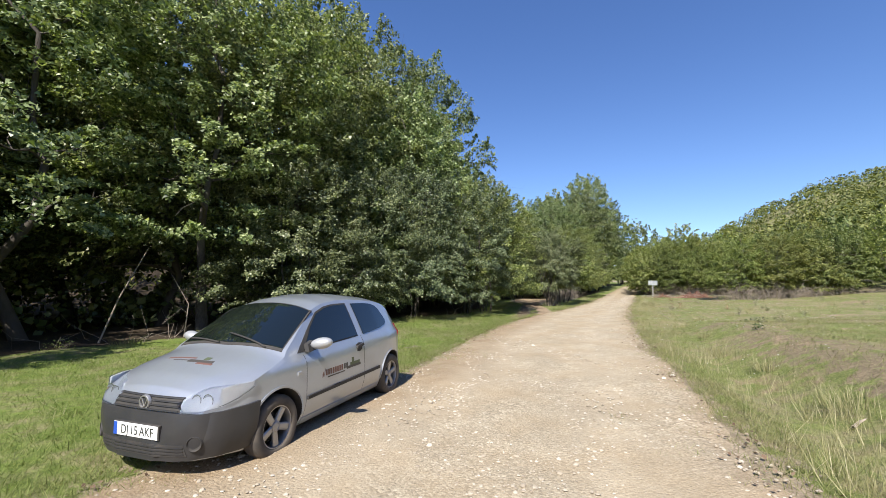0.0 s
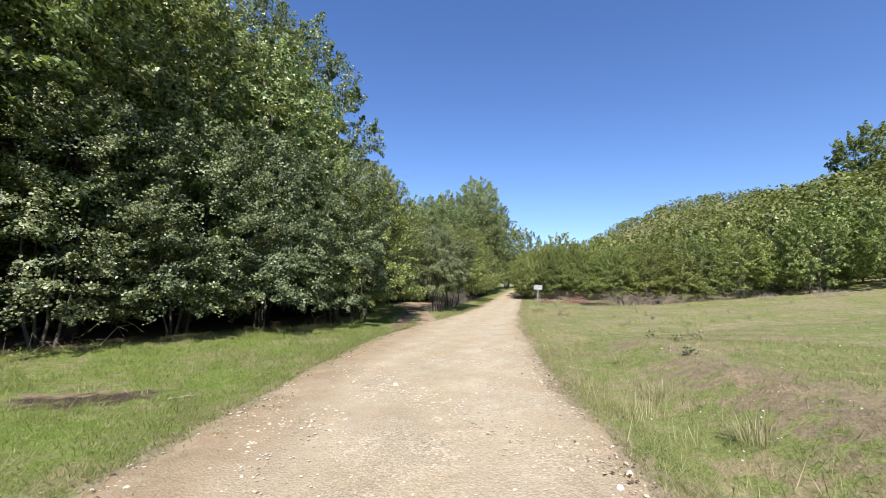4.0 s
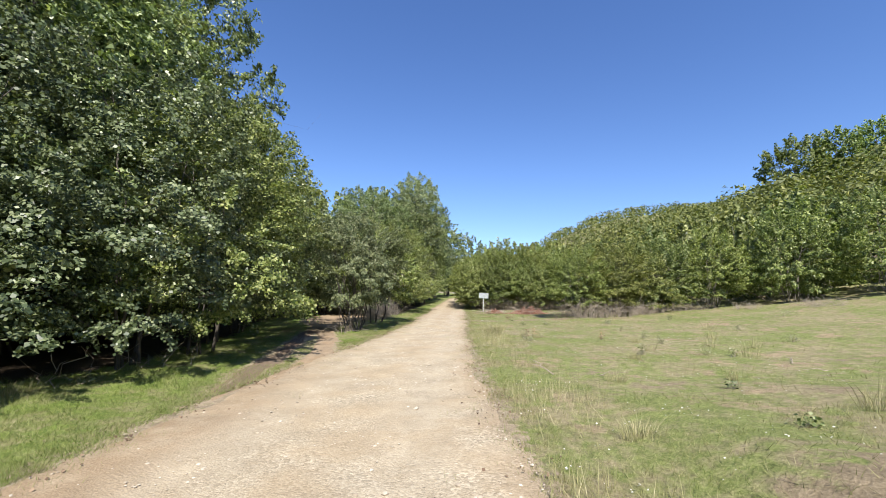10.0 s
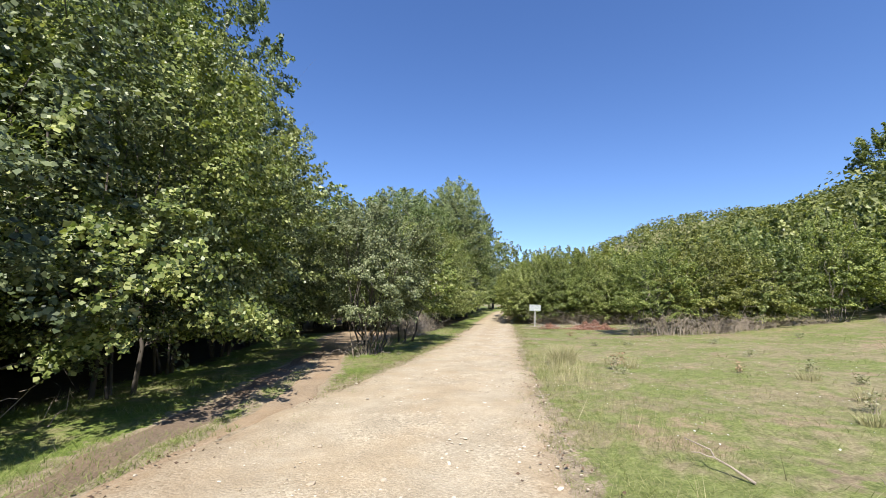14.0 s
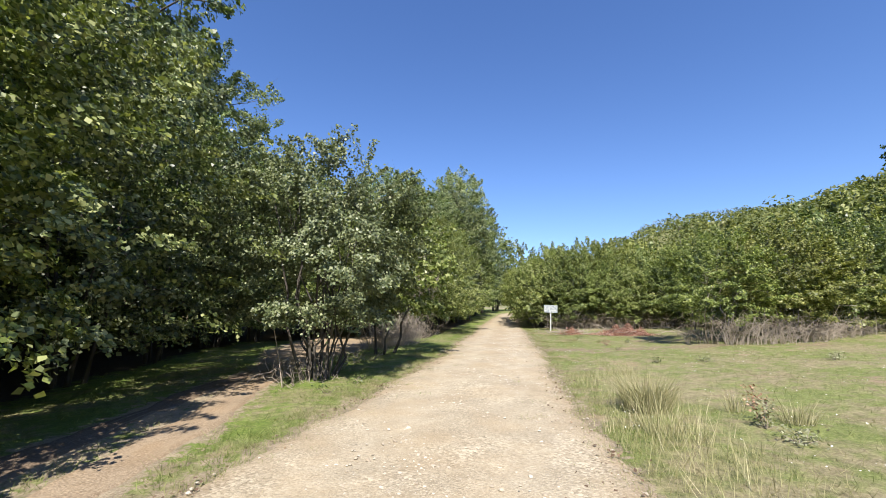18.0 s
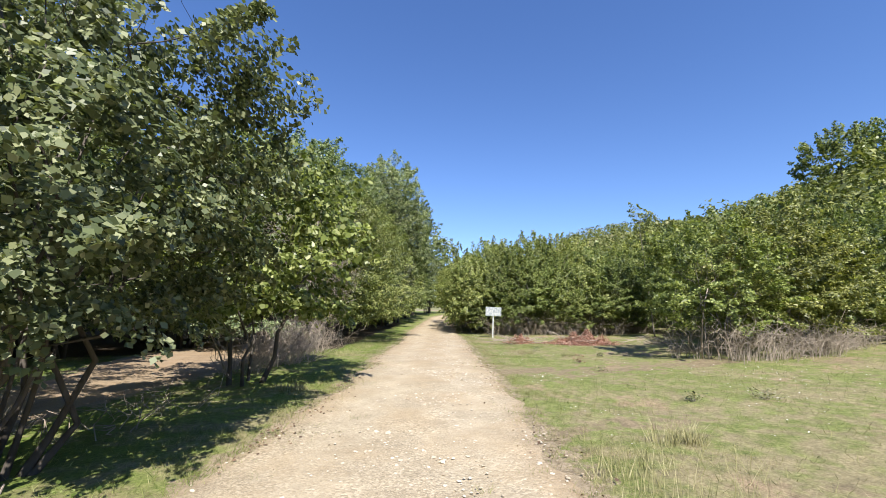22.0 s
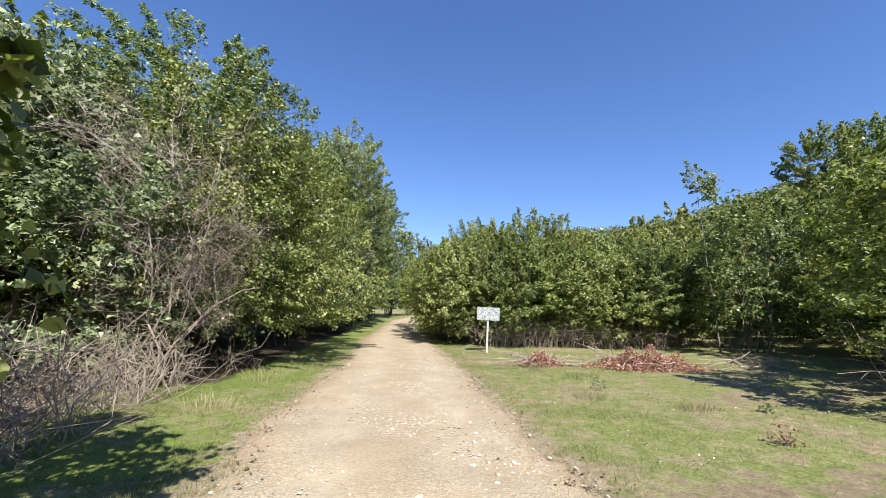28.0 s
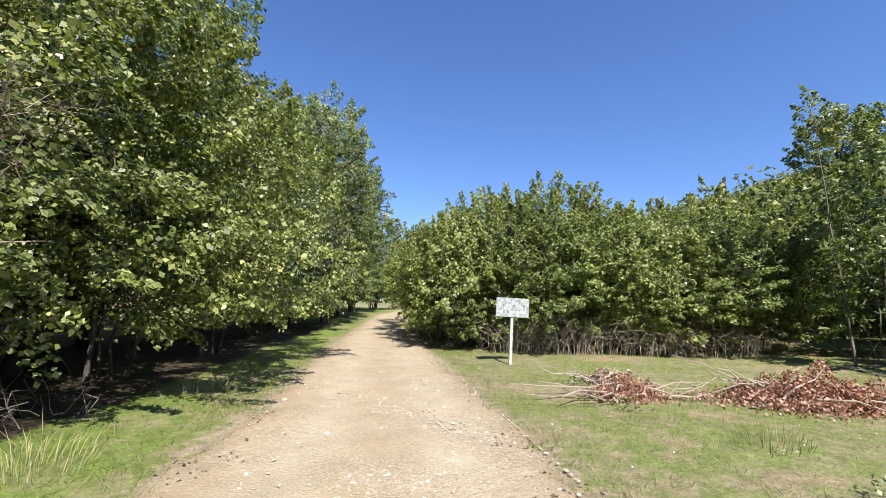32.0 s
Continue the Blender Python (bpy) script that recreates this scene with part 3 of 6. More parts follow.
def ribbon(name, ll, rr, material, lift, step, across, ragged, label):
    """A strip of road between two lines, with uneven edges."""
    rng = np.random.default_rng(5)
    mid = (ll + rr) / 2
    s = np.concatenate([[0], np.cumsum(np.linalg.norm(np.diff(mid, axis=0), axis=1))])
    t = np.arange(0, s[-1], step)
    l2 = np.stack([np.interp(t, s, ll[:, i]) for i in (0, 1)], 1)
    r2 = np.stack([np.interp(t, s, rr[:, i]) for i in (0, 1)], 1)
    w = unit(r2 - l2)

    def wob(k):
        p = rng.uniform(0, 6, 5)
        return sum(np.sin(t * q + p[i]) * g for i, (q, g) in enumerate(((0.7, 0.5), (1.9, 0.4), (4.3, 0.25), (9.1, 0.12), (17.0, 0.08)))) * k + rng.normal(0, 0.08 * k, len(t))
    l2, r2 = l2 + w * wob(ragged)[:, None], r2 + w * wob(ragged)[:, None]
    u = np.linspace(0, 1, across)
    g = l2[:, None, :] * (1 - u[None, :, None]) + r2[:, None, :] * u[None, :, None]
    edge = np.minimum(u, 1 - u)
    z = land(g[..., 0], g[..., 1]) + lift + 0.018 * smooth01(edge / 0.12)[None, :] * (1 + 0.5 * np.sin(3 * g[..., 0] + 1.1 * g[..., 1]))
    z -= 0.015 * (np.exp(-((u - 0.3) / 0.07) ** 2) + np.exp(-((u - 0.72) / 0.07) ** 2))[None, :]
    if name != "road":
        z -= 0.06 * smooth01((g[..., 0] - road_left(g[..., 1]) + 0.05) / 0.35)
    z[:, 0] -= 0.03
    z[:, -1] -= 0.03
    v = np.concatenate([g, z[..., None]], -1)
    m, n = v.shape[:2]
    idx = np.arange(n * m).reshape(m, n)
    f = np.stack([idx[:-1, :-1], idx[:-1, 1:], idx[1:, 1:], idx[1:, :-1]], -1).reshape(-1, 4)
    me = mesh_from(name, v.reshape(-1, 3).tolist(), f.tolist(), material)
    me.shade_smooth()
    earth = smooth01((0.45 - u) / 0.3)[None, :] * smooth01((22 - g[..., 1]) / 7) + 0.35 * smooth01((g[..., 1] - 31) / 6) + 0.7 * np.exp(-((u - 0.98) / 0.06) ** 2)[None, :] + 0.6 * np.exp(-((u - 0.02) / 0.06) ** 2)[None, :]
    a = me.attributes.new("earth", 'FLOAT', 'POINT')
    a.data.foreach_set("value", np.clip(earth + 0 * g[..., 0], 0, 1).ravel().astype(np.float32))
    rut = np.exp(-((u - 0.30) / 0.10) ** 2) + np.exp(-((u - 0.74) / 0.10) ** 2)
    a = me.attributes.new("rut", 'FLOAT', 'POINT')
    a.data.foreach_set("value", (rut[None, :] + 0 * g[..., 0]).ravel().astype(np.float32))
    return tagged(new(name, me), label, "road", kind="structure")


ground()
road = ribbon("road", LEFT, RIGHT, GRAVEL, 0.012, 0.10, 24, 0.15, "pale gravel and dirt track with wheel ruts")
fn = np.stack([np.ones(len(FORK)), np.zeros(len(FORK))], 1) * FORK_W[:, None]
track = ribbon("side_track", FORK - fn, FORK + fn, DIRT, 0.006, 0.15, 10, 0.10, "orange-brown earth track into the wood")
mn = np.stack([np.ones(len(MUD)), np.zeros(len(MUD))], 1) * MUD_W[:, None]
mud_track = ribbon("muddy_track", MUD - mn, MUD + mn, MUDDY, 0.002, 0.15, 8, 0.14, "dark muddy wheel track beside the earth track")

# ---- trees ----
R = np.random.default_rng(11)
FAR_AWAY = (0, -400)
TALL_SIZES = ((15, 3.8, 2.4, 330, 0.45), (16.5, 4.2, 3.4, 350, 0.5), (14, 3.6, 1.8, 310, 0.35))
TALL = [make_tree(R, "tall_tree", "tall broad-leaved forest tree in full leaf", h, r, b, nc, 125, 0.135, 1.6, lf, BARK, 1, 0.17, 12, f, steep=0.45) for (h, r, b, nc, f), lf in zip(TALL_SIZES, (LEAF, LEAF_TALL, LEAF_TALL))]
DEEP = [make_tree(R, "tall_tree", "tall forest tree deep in the wood", h, r, b, nc // 2, 45, 0.34, 2.0, LEAF_TALL, BARK, 1, 0.17, 5, f) for h, r, b, nc, f in TALL_SIZES]
NEAR = [make_tree(R, "hazel_tree", "dense leafy hazel with low drooping boughs beside the wood", h, r, b, nc, 150, 0.078, 1.12, lf, BARK, 4, 0.045, 10, 0.10, slim=0.4, crook=0.03, spread=0.2)
        for h, r, b, nc, lf in ((7.8, 3.2, 0.9, 310, LEAF_HAZEL), (8.0, 3.3, 0.95, 310, LEAF), (7.4, 3.2, 0.85, 310, LEAF_GREY))]
EDGE = [make_tree(R, "hazel_tree", "dense leafy hazel at the edge of the wood", h, r, b, nc, 120, 0.105, 1.2, lf, BARK, 6, 0.06, 8, 0.35)
        for h, r, b, nc, lf in ((7.5, 2.7, 1.1, 280, LEAF_HAZEL), (8.5, 2.8, 1.2, 290, LEAF), (6.0, 2.5, 1.0, 250, LEAF_GREY))]
SHRUB_SIZES = ((5.2, 2.3, 0.7, 280, LEAF_HAZEL), (6.2, 2.5, 1.2, 300, LEAF_YELLOW), (4.6, 2.3, 0.5, 270, LEAF_HAZEL), (5.6, 2.4, 0.9, 280, LEAF_YELLOW))
SHRUB = [make_tree(R, "thicket_shrub", "tangled green shrub with bare grey stems below", h, r, b, nc, 92, 0.094, 0.85, lf, BARK_GREY, 8, 0.022, 8, 0.2, bare_twigs=16, steep=1.3) for h, r, b, nc, lf in SHRUB_SIZES]
BACK = [make_tree(R, "thicket_shrub", "green shrub in the thicket behind the meadow", h, r, b * 0.4, nc // 2, 48, 0.19, 1.2, lf, BARK_GREY, 4, 0.035, 3, 0.2, steep=0.8) for h, r, b, nc, lf in SHRUB_SIZES]


def plant(kinds, spots, group):
    rng = np.random.default_rng(len(spots) + 3)
    for i, (x, y, h) in enumerate(spots):
        src = kinds[int(rng.integers(len(kinds)))]
        top = max(v[2] for v in [c.bound_box[6] for c in src.children] + [c.bound_box[1] for c in src.children])
        k = h / top
        wide = 0.5 + 0.5 * k if k < 1.6 else k
        o = put(src, x, y, rng.uniform(0, 360), wide, k / wide)
        o["group"] = group


plant(TALL, [(-5.4, 25.5, 19), (-1.0, 33.8, 20), (-4.2, 30.4, 19), (-6.4, 21.0, 17), (-10.5, 15.5, 15), (-9.0, 20, 17), (-2.2, 22.5, 12.5), (-1.6, 28, 14), (0.9, 39.5, 14), (-14.5, 16.5, 17),
             (11.6, 44.8, 10.5), (12.0, 49.5, 12), (14.0, 52.5, 10.5), (18.0, 58, 13), (20.8, 62, 15), (22.8, 66, 18), (25.0, 71, 19.5), (30, 77, 17)], "trees of the wood")
# Out of view on the left; added and sized to shade the wood's floor.
plant([TALL[2]], [(-11.0, 5.6, 6.5), (-13, 2.5, 7), (-13.8, 6.8, 7.5), (-17.5, 8.0, 11), (-16, 2.5, 8), (-20, 4.5, 10), (-14.5, 9.6, 8.5)], "trees of the wood")
plant([TALL[1]], [(-8.0, 14.0, 14), (-11.6, 11.6, 14), (-15, 12.5, 15), (-6.2, 18.0, 14)], "trees of the wood")
plant(DEEP, [(-20, 14, 16), (-12.5, 25, 17), (-7, 32, 16), (-4, 38, 15), (2.0, 46, 13), (-3, 45, 15), (-18, 22, 17), (-13, 33, 17), (-24, 10, 16), (-25, 18, 17), (5.5, 50, 12), (-5.5, 28.5, 15), (-11, 29, 16), (-16, 13.5, 14), (-21, 18, 16),
             (19, 70, 17), (15, 60, 13), (10, 56, 13), (26, 79, 17), (36, 84, 14), (44, 92, 14), (56, 98, 14), (-1, 38, 14), (-9.5, 36, 15)], "trees deep in the wood")
# Unseen trees to the south, added to keep the sun out of the wood.
plant(DEEP, [(-24, -6, 12), (-21, -12, 13), (-27, -11, 14), (-23, -18, 15), (-29, -18, 16), (-27, 2, 13), (-31, -3, 16), (-30, 6, 16), (-33, 13, 16)], "trees deep in the wood")
plant([NEAR[2]], [(-1.3, 19.3, 7.6), (-3.4, 17.7, 7.2), (-5.6, 15.7, 7.0)], "hazels along the wood's edge")
plant(NEAR, [(1.2, 20.7, 7.4), (2.3, 22.5, 7.2), (2.3, 25.0, 8.0), (2.7, 28.2, 8.0), (3.0, 31.6, 8)], "hazels along the wood's edge")
plant([EDGE[2]], [(9.9, 39.4, 4.6)], "hazels along the wood's edge")
plant([NEAR[0]], [(11.7, 41.2, 7.4), (13.2, 43.4, 7.6), (14.9, 46.6, 8.2)], "hazels along the wood's edge")
plant(EDGE, [(-2.0, 23.4, 8.5), (-0.6, 26.4, 8.5), (-0.2, 30.5, 8.5), (3.4, 36, 7.5), (4.6, 38, 7), (5.6, 44, 7), (9.4, 42.0, 7.5), (10.4, 45.6, 8.5), (7.4, 40.6, 7.5), (-4.0, 20.0, 9), (9.2, 50, 6), (16.7, 51.6, 7.5), (19.2, 55.5, 7.5), (22.0, 60, 8), (24.9, 66, 8), (28.6, 73, 8.5), (34.0, 80.5, 9)],
      "hazels along the wood's edge")
plant(SHRUB, [(25.4, 31.9, 4.6), (28.0, 32.6, 5.2), (26.9, 43.8, 5.4), (28.9, 30.9, 5.6), (32, 29.5, 6.0), (34.5, 26, 6.4), (36.5, 22, 6.4), (31.4, 41.8, 5.2), (28.6, 36.6, 5.6), (30.8, 34.0, 5.8), (28.9, 39.9, 4.6),
              (24.4, 46.0, 6.0), (26.2, 45.4, 6.6), (28.2, 45.8, 6.8), (30.4, 44.2, 6.2), (25.6, 49.6, 7.0), (27.6, 52.5, 7.2), (29.5, 49.5, 7.2), (24.9, 47.8, 6.4), (30, 56, 7), (33, 60, 7), (32.4, 43.0, 6.0), (37, 66, 7.4)], "shrubs of the thicket")
plant([SHRUB[2], SHRUB[1]], [(21.8, 30.9, 4.4), (24.3, 30.5, 4.7), (26.7, 30.8, 4.8), (23.3, 45.0, 4.8), (24.4, 43.6, 4.6), (25.8, 42.4, 4.5), (27.0, 41.2, 4.4), (28.2, 40.0, 4.2), (22.6, 46.6, 5.2), (23.7, 49.2, 5.2), (25.3, 52.6, 6.0), (27.6, 57.0, 6.5)], "shrubs of the thicket")
plant(BACK, [(38, 17.5, 6.4), (39, 12, 6.4), (34, 36, 7), (37, 31, 7.4), (41, 27, 7.6), (42, 71, 7.4), (49, 76.5, 7.4), (33.2, 47.5, 6.8), (32, 53, 7.0), (36, 42, 6.8), (36, 52, 8), (40, 46, 8.6), (41, 37, 8.4), (45, 31, 8.6), (46, 22, 8.6), (44, 15, 8),
             (40, 58, 8.6), (46, 52, 9.4), (60, 82, 8), (72, 84, 8), (53, 88, 7), (70, 97, 8), (84, 92, 9), (90, 104, 9), (34.5, 39, 6), (37, 27, 7), (42, 20, 7.4)], "shrubs behind the thicket")


HILL_TREE = [make_tree(R, "hill_tree", "tall bright green tree standing above the hillside wood", 15, 4.2, 2.0, 270, 60, 0.30, 2.0, LEAF_BROAD, BARK, 1, 0.2, 8, 0.5)]
plant(HILL_TREE, [(83, 49.5, 16.5), (88, 46, 15), (93, 43, 14)], "trees above the hillside wood")


def undergrowth():
    """Low leafy growth, added as a backdrop to keep the wood's inside dark."""
    rng = np.random.default_rng(8)
    y = rng.uniform(4, 52, 34000)
    x = np.interp(y, (-30, 4, 9, 14.5, 18, 21, 27, 34, 40, 50), (-16, -13, -9.0, -4.8, -0.9, 1.9, 3.6, 4.3, 5.6, 7.5)) - rng.uniform(6.0, 15.0, len(y))
    z = 4.8 * rng.uniform(0.0, 1.0, len(y)) ** 0.8 * (0.6 + 0.4 * np.sin(1.1 * x + 0.7 * y))
    c = np.stack([x, y, z + 0.05], 1)
    me = leaves_mesh("undergrowth", rng, c, unit(rng.normal(0, 1, (len(y), 3)) + (0, 0, 0.5)), rng.uniform(0.14, 0.34, len(y)), LEAF)
    tagged(new("undergrowth", me), "leafy undergrowth added inside the wood to keep it dark", "undergrowth", kind="stuff")


undergrowth()


def far_wood():
    """The wooded hillside and the depth of the wood, leaf clumps too far to tell apart."""
    rng = np.random.default_rng(21)
    x, y = rng.uniform(-70, 420, 26000), rng.uniform(-60, 420, 26000)
    d = 0.91 * x - 0.42 * y
    r = np.hypot(x - 8, y - 20)
    keep = (((d > 24) & (r > 34)) | ((d < -21) & (forest(x, y) > 5) & (r > 22)) | ((y > 96) & (np.abs(d) < 24) & (x < 60)))
    keep &= rng.uniform(0, 1, len(x)) < np.clip((60 / r) ** 1.25, 0, 1)
    x, y, r, d = x[keep], y[keep], r[keep], d[keep]
    cs, ns, ss = [], [], []
    for px, py, pr, pd in zip(x, y, r, d):
        h = rng.uniform(6.0, 10.0) if pd > 0 else rng.uniform(11, 17)
        k = 1 + min(pr, 300) / 150
        w = rng.uniform(2.0, 3.2) * k ** 0.7
        n = int(np.clip(11500 / pr, 44, 230))
        f = rng.uniform(0.05, 1, n) ** 0.8
        a = rng.uniform(0, 6.283, n)
        q = w * np.sqrt(1 - 0.92 * f ** 2) * rng.uniform(0.55, 1.05, n)
        c = np.stack([px + q * np.cos(a), py + q * np.sin(a), float(land(px, py)) + h * f], 1)
        cs.append(c)
        ns.append(unit(np.stack([np.cos(a), np.sin(a), 0.3 + f], 1) + rng.normal(0, 0.5, (n, 3))))
        ss.append(np.full(n, float(np.clip(pr / 175, 0.34, 1.4))) * rng.uniform(0.6, 1.4, n))
    c, n, s = np.concatenate(cs), np.concatenate(ns), np.concatenate(ss)
    print("far wood leaves", len(c), "crowns", len(x))
    me = leaves_mesh("distant_wood", rng, c, n, s, LEAF_FAR, 0)
    tagged(new("distant_wood", me), "green deciduous wood covering the distant hillside", "wood", kind="stuff")


far_wood()
for proto in TALL + DEEP + NEAR + EDGE + SHRUB + BACK + HILL_TREE:
    for o in (*proto.children_recursive, proto):
        bpy.data.objects.remove(o)

# ---- the parked car ----


def paint(name, base, rough, metal, coat=0.0, dust=0.25, dust_colour=(0.42, 0.34, 0.25)):
    k = Mat(name, rough, metal)
    k.b.inputs["Coat Weight"].default_value = coat
    k.b.inputs["Coat Roughness"].default_value = 0.08
    g = k.add("ShaderNodeTexCoord")
    n = k.noise(3.5, 5, 0.6, g.outputs["Object"])
    f = k.noise(60, 3, 0.6, g.outputs["Object"])
    d = k.math('MULTIPLY', k.grey(n, 0.35, 0.75, 0.1, 1.0), dust)
    k.colour(k.mix(d, k.mix(k.grey(f, 0.3, 0.7, 0, 0.12), base, tuple(0.8 * c for c in base)), dust_colour))
    k.link(k.grey(d, 0, 0.5, rough, min(1, rough + 0.35)), k.b.inputs["Roughness"])
    return k.m


SILVER = paint("dusty_silver_paint", (0.40, 0.435, 0.49), 0.30, 0.55, 0.8, 0.16, (0.28, 0.22, 0.155))
PLASTIC = paint("grey_bumper_plastic", (0.024, 0.025, 0.028), 0.42, 0.0, 0, 0.045)
BLACK = paint("black_rubber", (0.02, 0.02, 0.021), 0.7, 0.0, 0, 0.10)
TYRE = paint("dusty_tyre", (0.035, 0.033, 0.032), 0.85, 0.0, 0, 0.30)
ALLOY = paint("alloy", (0.40, 0.40, 0.405), 0.38, 0.75, 0, 0.3)
REFLECTOR = paint("lamp_reflector", (0.66, 0.68, 0.70), 0.3, 0.35, 0, 0.25, (0.22, 0.22, 0.21))
CHROME = paint("chrome", (0.7, 0.7, 0.7), 0.15, 1.0, 0, 0.02)
PLATE = paint("plate_white", (0.75, 0.75, 0.73), 0.4, 0, 0, 0.06)
PLATE_BLUE = Mat("plate_blue", 0.4).colour((0.02, 0.08, 0.42)).m
PLATE_INK = Mat("plate_black", 0.5).colour((0.015, 0.015, 0.015)).m
DECAL_RED = Mat("decal_red", 0.5).colour((0.15, 0.078, 0.062)).m
DECAL_DARK = Mat("decal_dark", 0.5).colour((0.06, 0.055, 0.05)).m
DECAL_GREEN = Mat("decal_green", 0.5).colour((0.085, 0.105, 0.055)).m
TAIL_RED = paint("tail_lamp_red", (0.36, 0.012, 0.015), 0.15, 0, 0.8, 0.05)
MIRROR_SHELL = paint("mirror_shell", (0.42, 0.43, 0.44), 0.4, 0.4, 0.3, 0.2)
_k = Mat("tinted_glass", 0.03, 0, 0.4)
_k.colour((0.006, 0.009, 0.009))
_k.b.inputs["Coat Weight"].default_value = 0.6
_k.b.inputs["Coat Roughness"].default_value = 0.02
TINTED = _k.m
_k = Mat("lamp_glass", 0.02, 0, 0.5)
_k.colour((0.95, 0.97, 1.0))
_k.b.inputs["Transmission Weight"].default_value = 1.0
_k.b.inputs["IOR"].default_value = 1.2
LAMP_GLASS = _k.m

CAR_TOP = ((-1.83, 0.30), (-1.825, 0.55), (-1.79, 0.80), (-1.70, 0.98), (-1.56, 1.18), (-1.43, 1.36), (-1.33, 1.42), (-1.1, 1.47), (-0.5, 1.525), (-0.1, 1.53), (0.25, 1.495), (0.50, 1.425), (0.80, 1.235), (1.10, 1.04), (1.18, 1.005), (1.45, 0.93), (1.70, 0.845), (1.86, 0.765), (1.93, 0.69), (1.97, 0.60), (2.0, 0.48), (2.005, 0.40))
CAR_WIDE = ((-1.83, 0.50), (-1.80, 0.60), (-1.70, 0.70), (-1.45, 0.785), (-1.2, 0.815), (-0.9, 0.825), (0.9, 0.828), (1.3, 0.815), (1.6, 0.785), (1.8, 0.71), (1.92, 0.60), (1.98, 0.46), (2.005, 0.30))
CAR_BELT = ((-1.8, 0.99), (-0.5, 0.985), (0.3, 0.955), (1.1, 0.93), (2.1, 0.9))


def lin(x, pts):
    return float(np.interp(x, [p[0] for p in pts], [p[1] for p in pts]))


def car_half(x, z):
    """Half the body's width at x (ahead of its middle) and z."""
    w = lin(x, CAR_WIDE)
    b = lin(x, CAR_BELT)
    low = 0.10 * max(0.0, (0.50 - z) / 0.32) ** 2 + 0.012 * max(0.0, (z - 0.5) / 0.35) ** 2
    if z > b - 0.1:
        low += 0.05 * smooth01((z - b + 0.1) / 0.1) + 0.34 * max(0.0, z - b)
    return max(0.02, w - float(low))


def car_edge(x):
    """The height at which side turns into bonnet, screen or roof."""
    t = lin(x, CAR_TOP)
    return t - (0.075 if x < 1.1 else 0.095)


def car_point(x, v, out=0.0):
    """A place on the left half of the body's section at x: v from 0 (sill) by 1 (edge of the top) to 2 (middle of the top)."""
    t, e = lin(x, CAR_TOP), car_edge(x)
    z0 = min(0.19 + 0.02 * float(smooth01((x - 1.5) / 0.3)), e - 0.05)
    if v <= 1:
        z = z0 + (e - z0) * v
        return (x, car_half(x, z) + out, z)
    y = car_half(x, e) * math.cos((v - 1) * math.pi / 2)
    q = y / car_half(x, e)
    return (x, y, e + (t - e) * (1 - q ** 2.6) + out)


def car_side(x, z, out=0.0):
    return (x, car_half(x, z) + out, z)


def car_top(x, y, out=0.0):
    t, e = lin(x, CAR_TOP), car_edge(x)
    q = min(1.0, abs(y) / car_half(x, e))
    return (x, y, e + (t - e) * (1 - q ** 2.6) + out)


def car_front(y, z, out=0.0, lo=1.2, hi=2.02):
    """The foremost place of the body at y and z."""
    for _ in range(26):
        m = (lo + hi) / 2
        t, e = lin(m, CAR_TOP), car_edge(m)
        inside = abs(y) < car_half(m, min(z, e)) and z < e + (t - e) * (1 - min(1, abs(y) / car_half(m, e)) ** 2.6)
        lo, hi = (m, hi) if inside else (lo, m)
    return (lo + out, y, z)


def car_back(y, z, out=0.0):
    lo, hi = -1.84, -1.0
    for _ in range(26):
        m = (lo + hi) / 2
        t, e = lin(m, CAR_TOP), car_edge(m)
        inside = abs(y) < car_half(m, min(z, e)) and z < e + (t - e) * (1 - min(1, abs(y) / car_half(m, e)) ** 2.6)
        lo, hi = (lo, m) if inside else (m, hi)
    return (hi - out, y, z)


def along(line, n):
    p = np.array(line, float)
    s = np.concatenate([[0], np.cumsum(np.linalg.norm(np.diff(p, axis=0), axis=1))])
    t = np.linspace(0, s[-1], n)
    return np.stack([np.interp(t, s, p[:, 0]), np.interp(t, s, p[:, 1])], 1)


def sheet(name, fn, low, high, material, out=0.006, n=14, m=8, deep=0.02, flip=1):
    """A panel between two lines on a face of the body, standing proud by out, with its rim turned in. flip=-1: the other side of the car."""
    a, b = along(low, n), along(high, n)
    rows = [[fn(*(a[i] * (1 - j / (m - 1)) + b[i] * j / (m - 1)), out) for i in range(n)] for j in range(m)]
    back = [[fn(*(a[i] * (1 - j / (m - 1)) + b[i] * j / (m - 1)), out - deep) for i in range(n)] for j in range(m)]
    verts = [v for r in rows for v in r]
    faces = [(j * n + i, j * n + i + 1, (j + 1) * n + i + 1, (j + 1) * n + i) for j in range(m - 1) for i in range(n - 1)]
    rim = [(0, i) for i in range(n)] + [(j, n - 1) for j in range(1, m)] + [(m - 1, i) for i in range(n - 2, -1, -1)] + [(j, 0) for j in range(m - 2, 0, -1)]
    o = len(verts)
    verts += [back[j][i] for j, i in rim]
    k = len(rim)
    faces += [(rim[q][0] * n + rim[q][1], o + q, o + (q + 1) % k, rim[(q + 1) % k][0] * n + rim[(q + 1) % k][1]) for q in range(k)]
    if flip < 0:
        verts = [(x, -y, z) for x, y, z in verts]
    me = mesh_from(name, verts, faces, material)
    bm = bmesh.new()
    bm.from_mesh(me)
    bmesh.ops.recalc_face_normals(bm, faces=bm.faces)
    bm.to_mesh(me)
    bm.free()
    me.shade_smooth()
    me.set_sharp_from_angle(angle=radians(50))
    return me


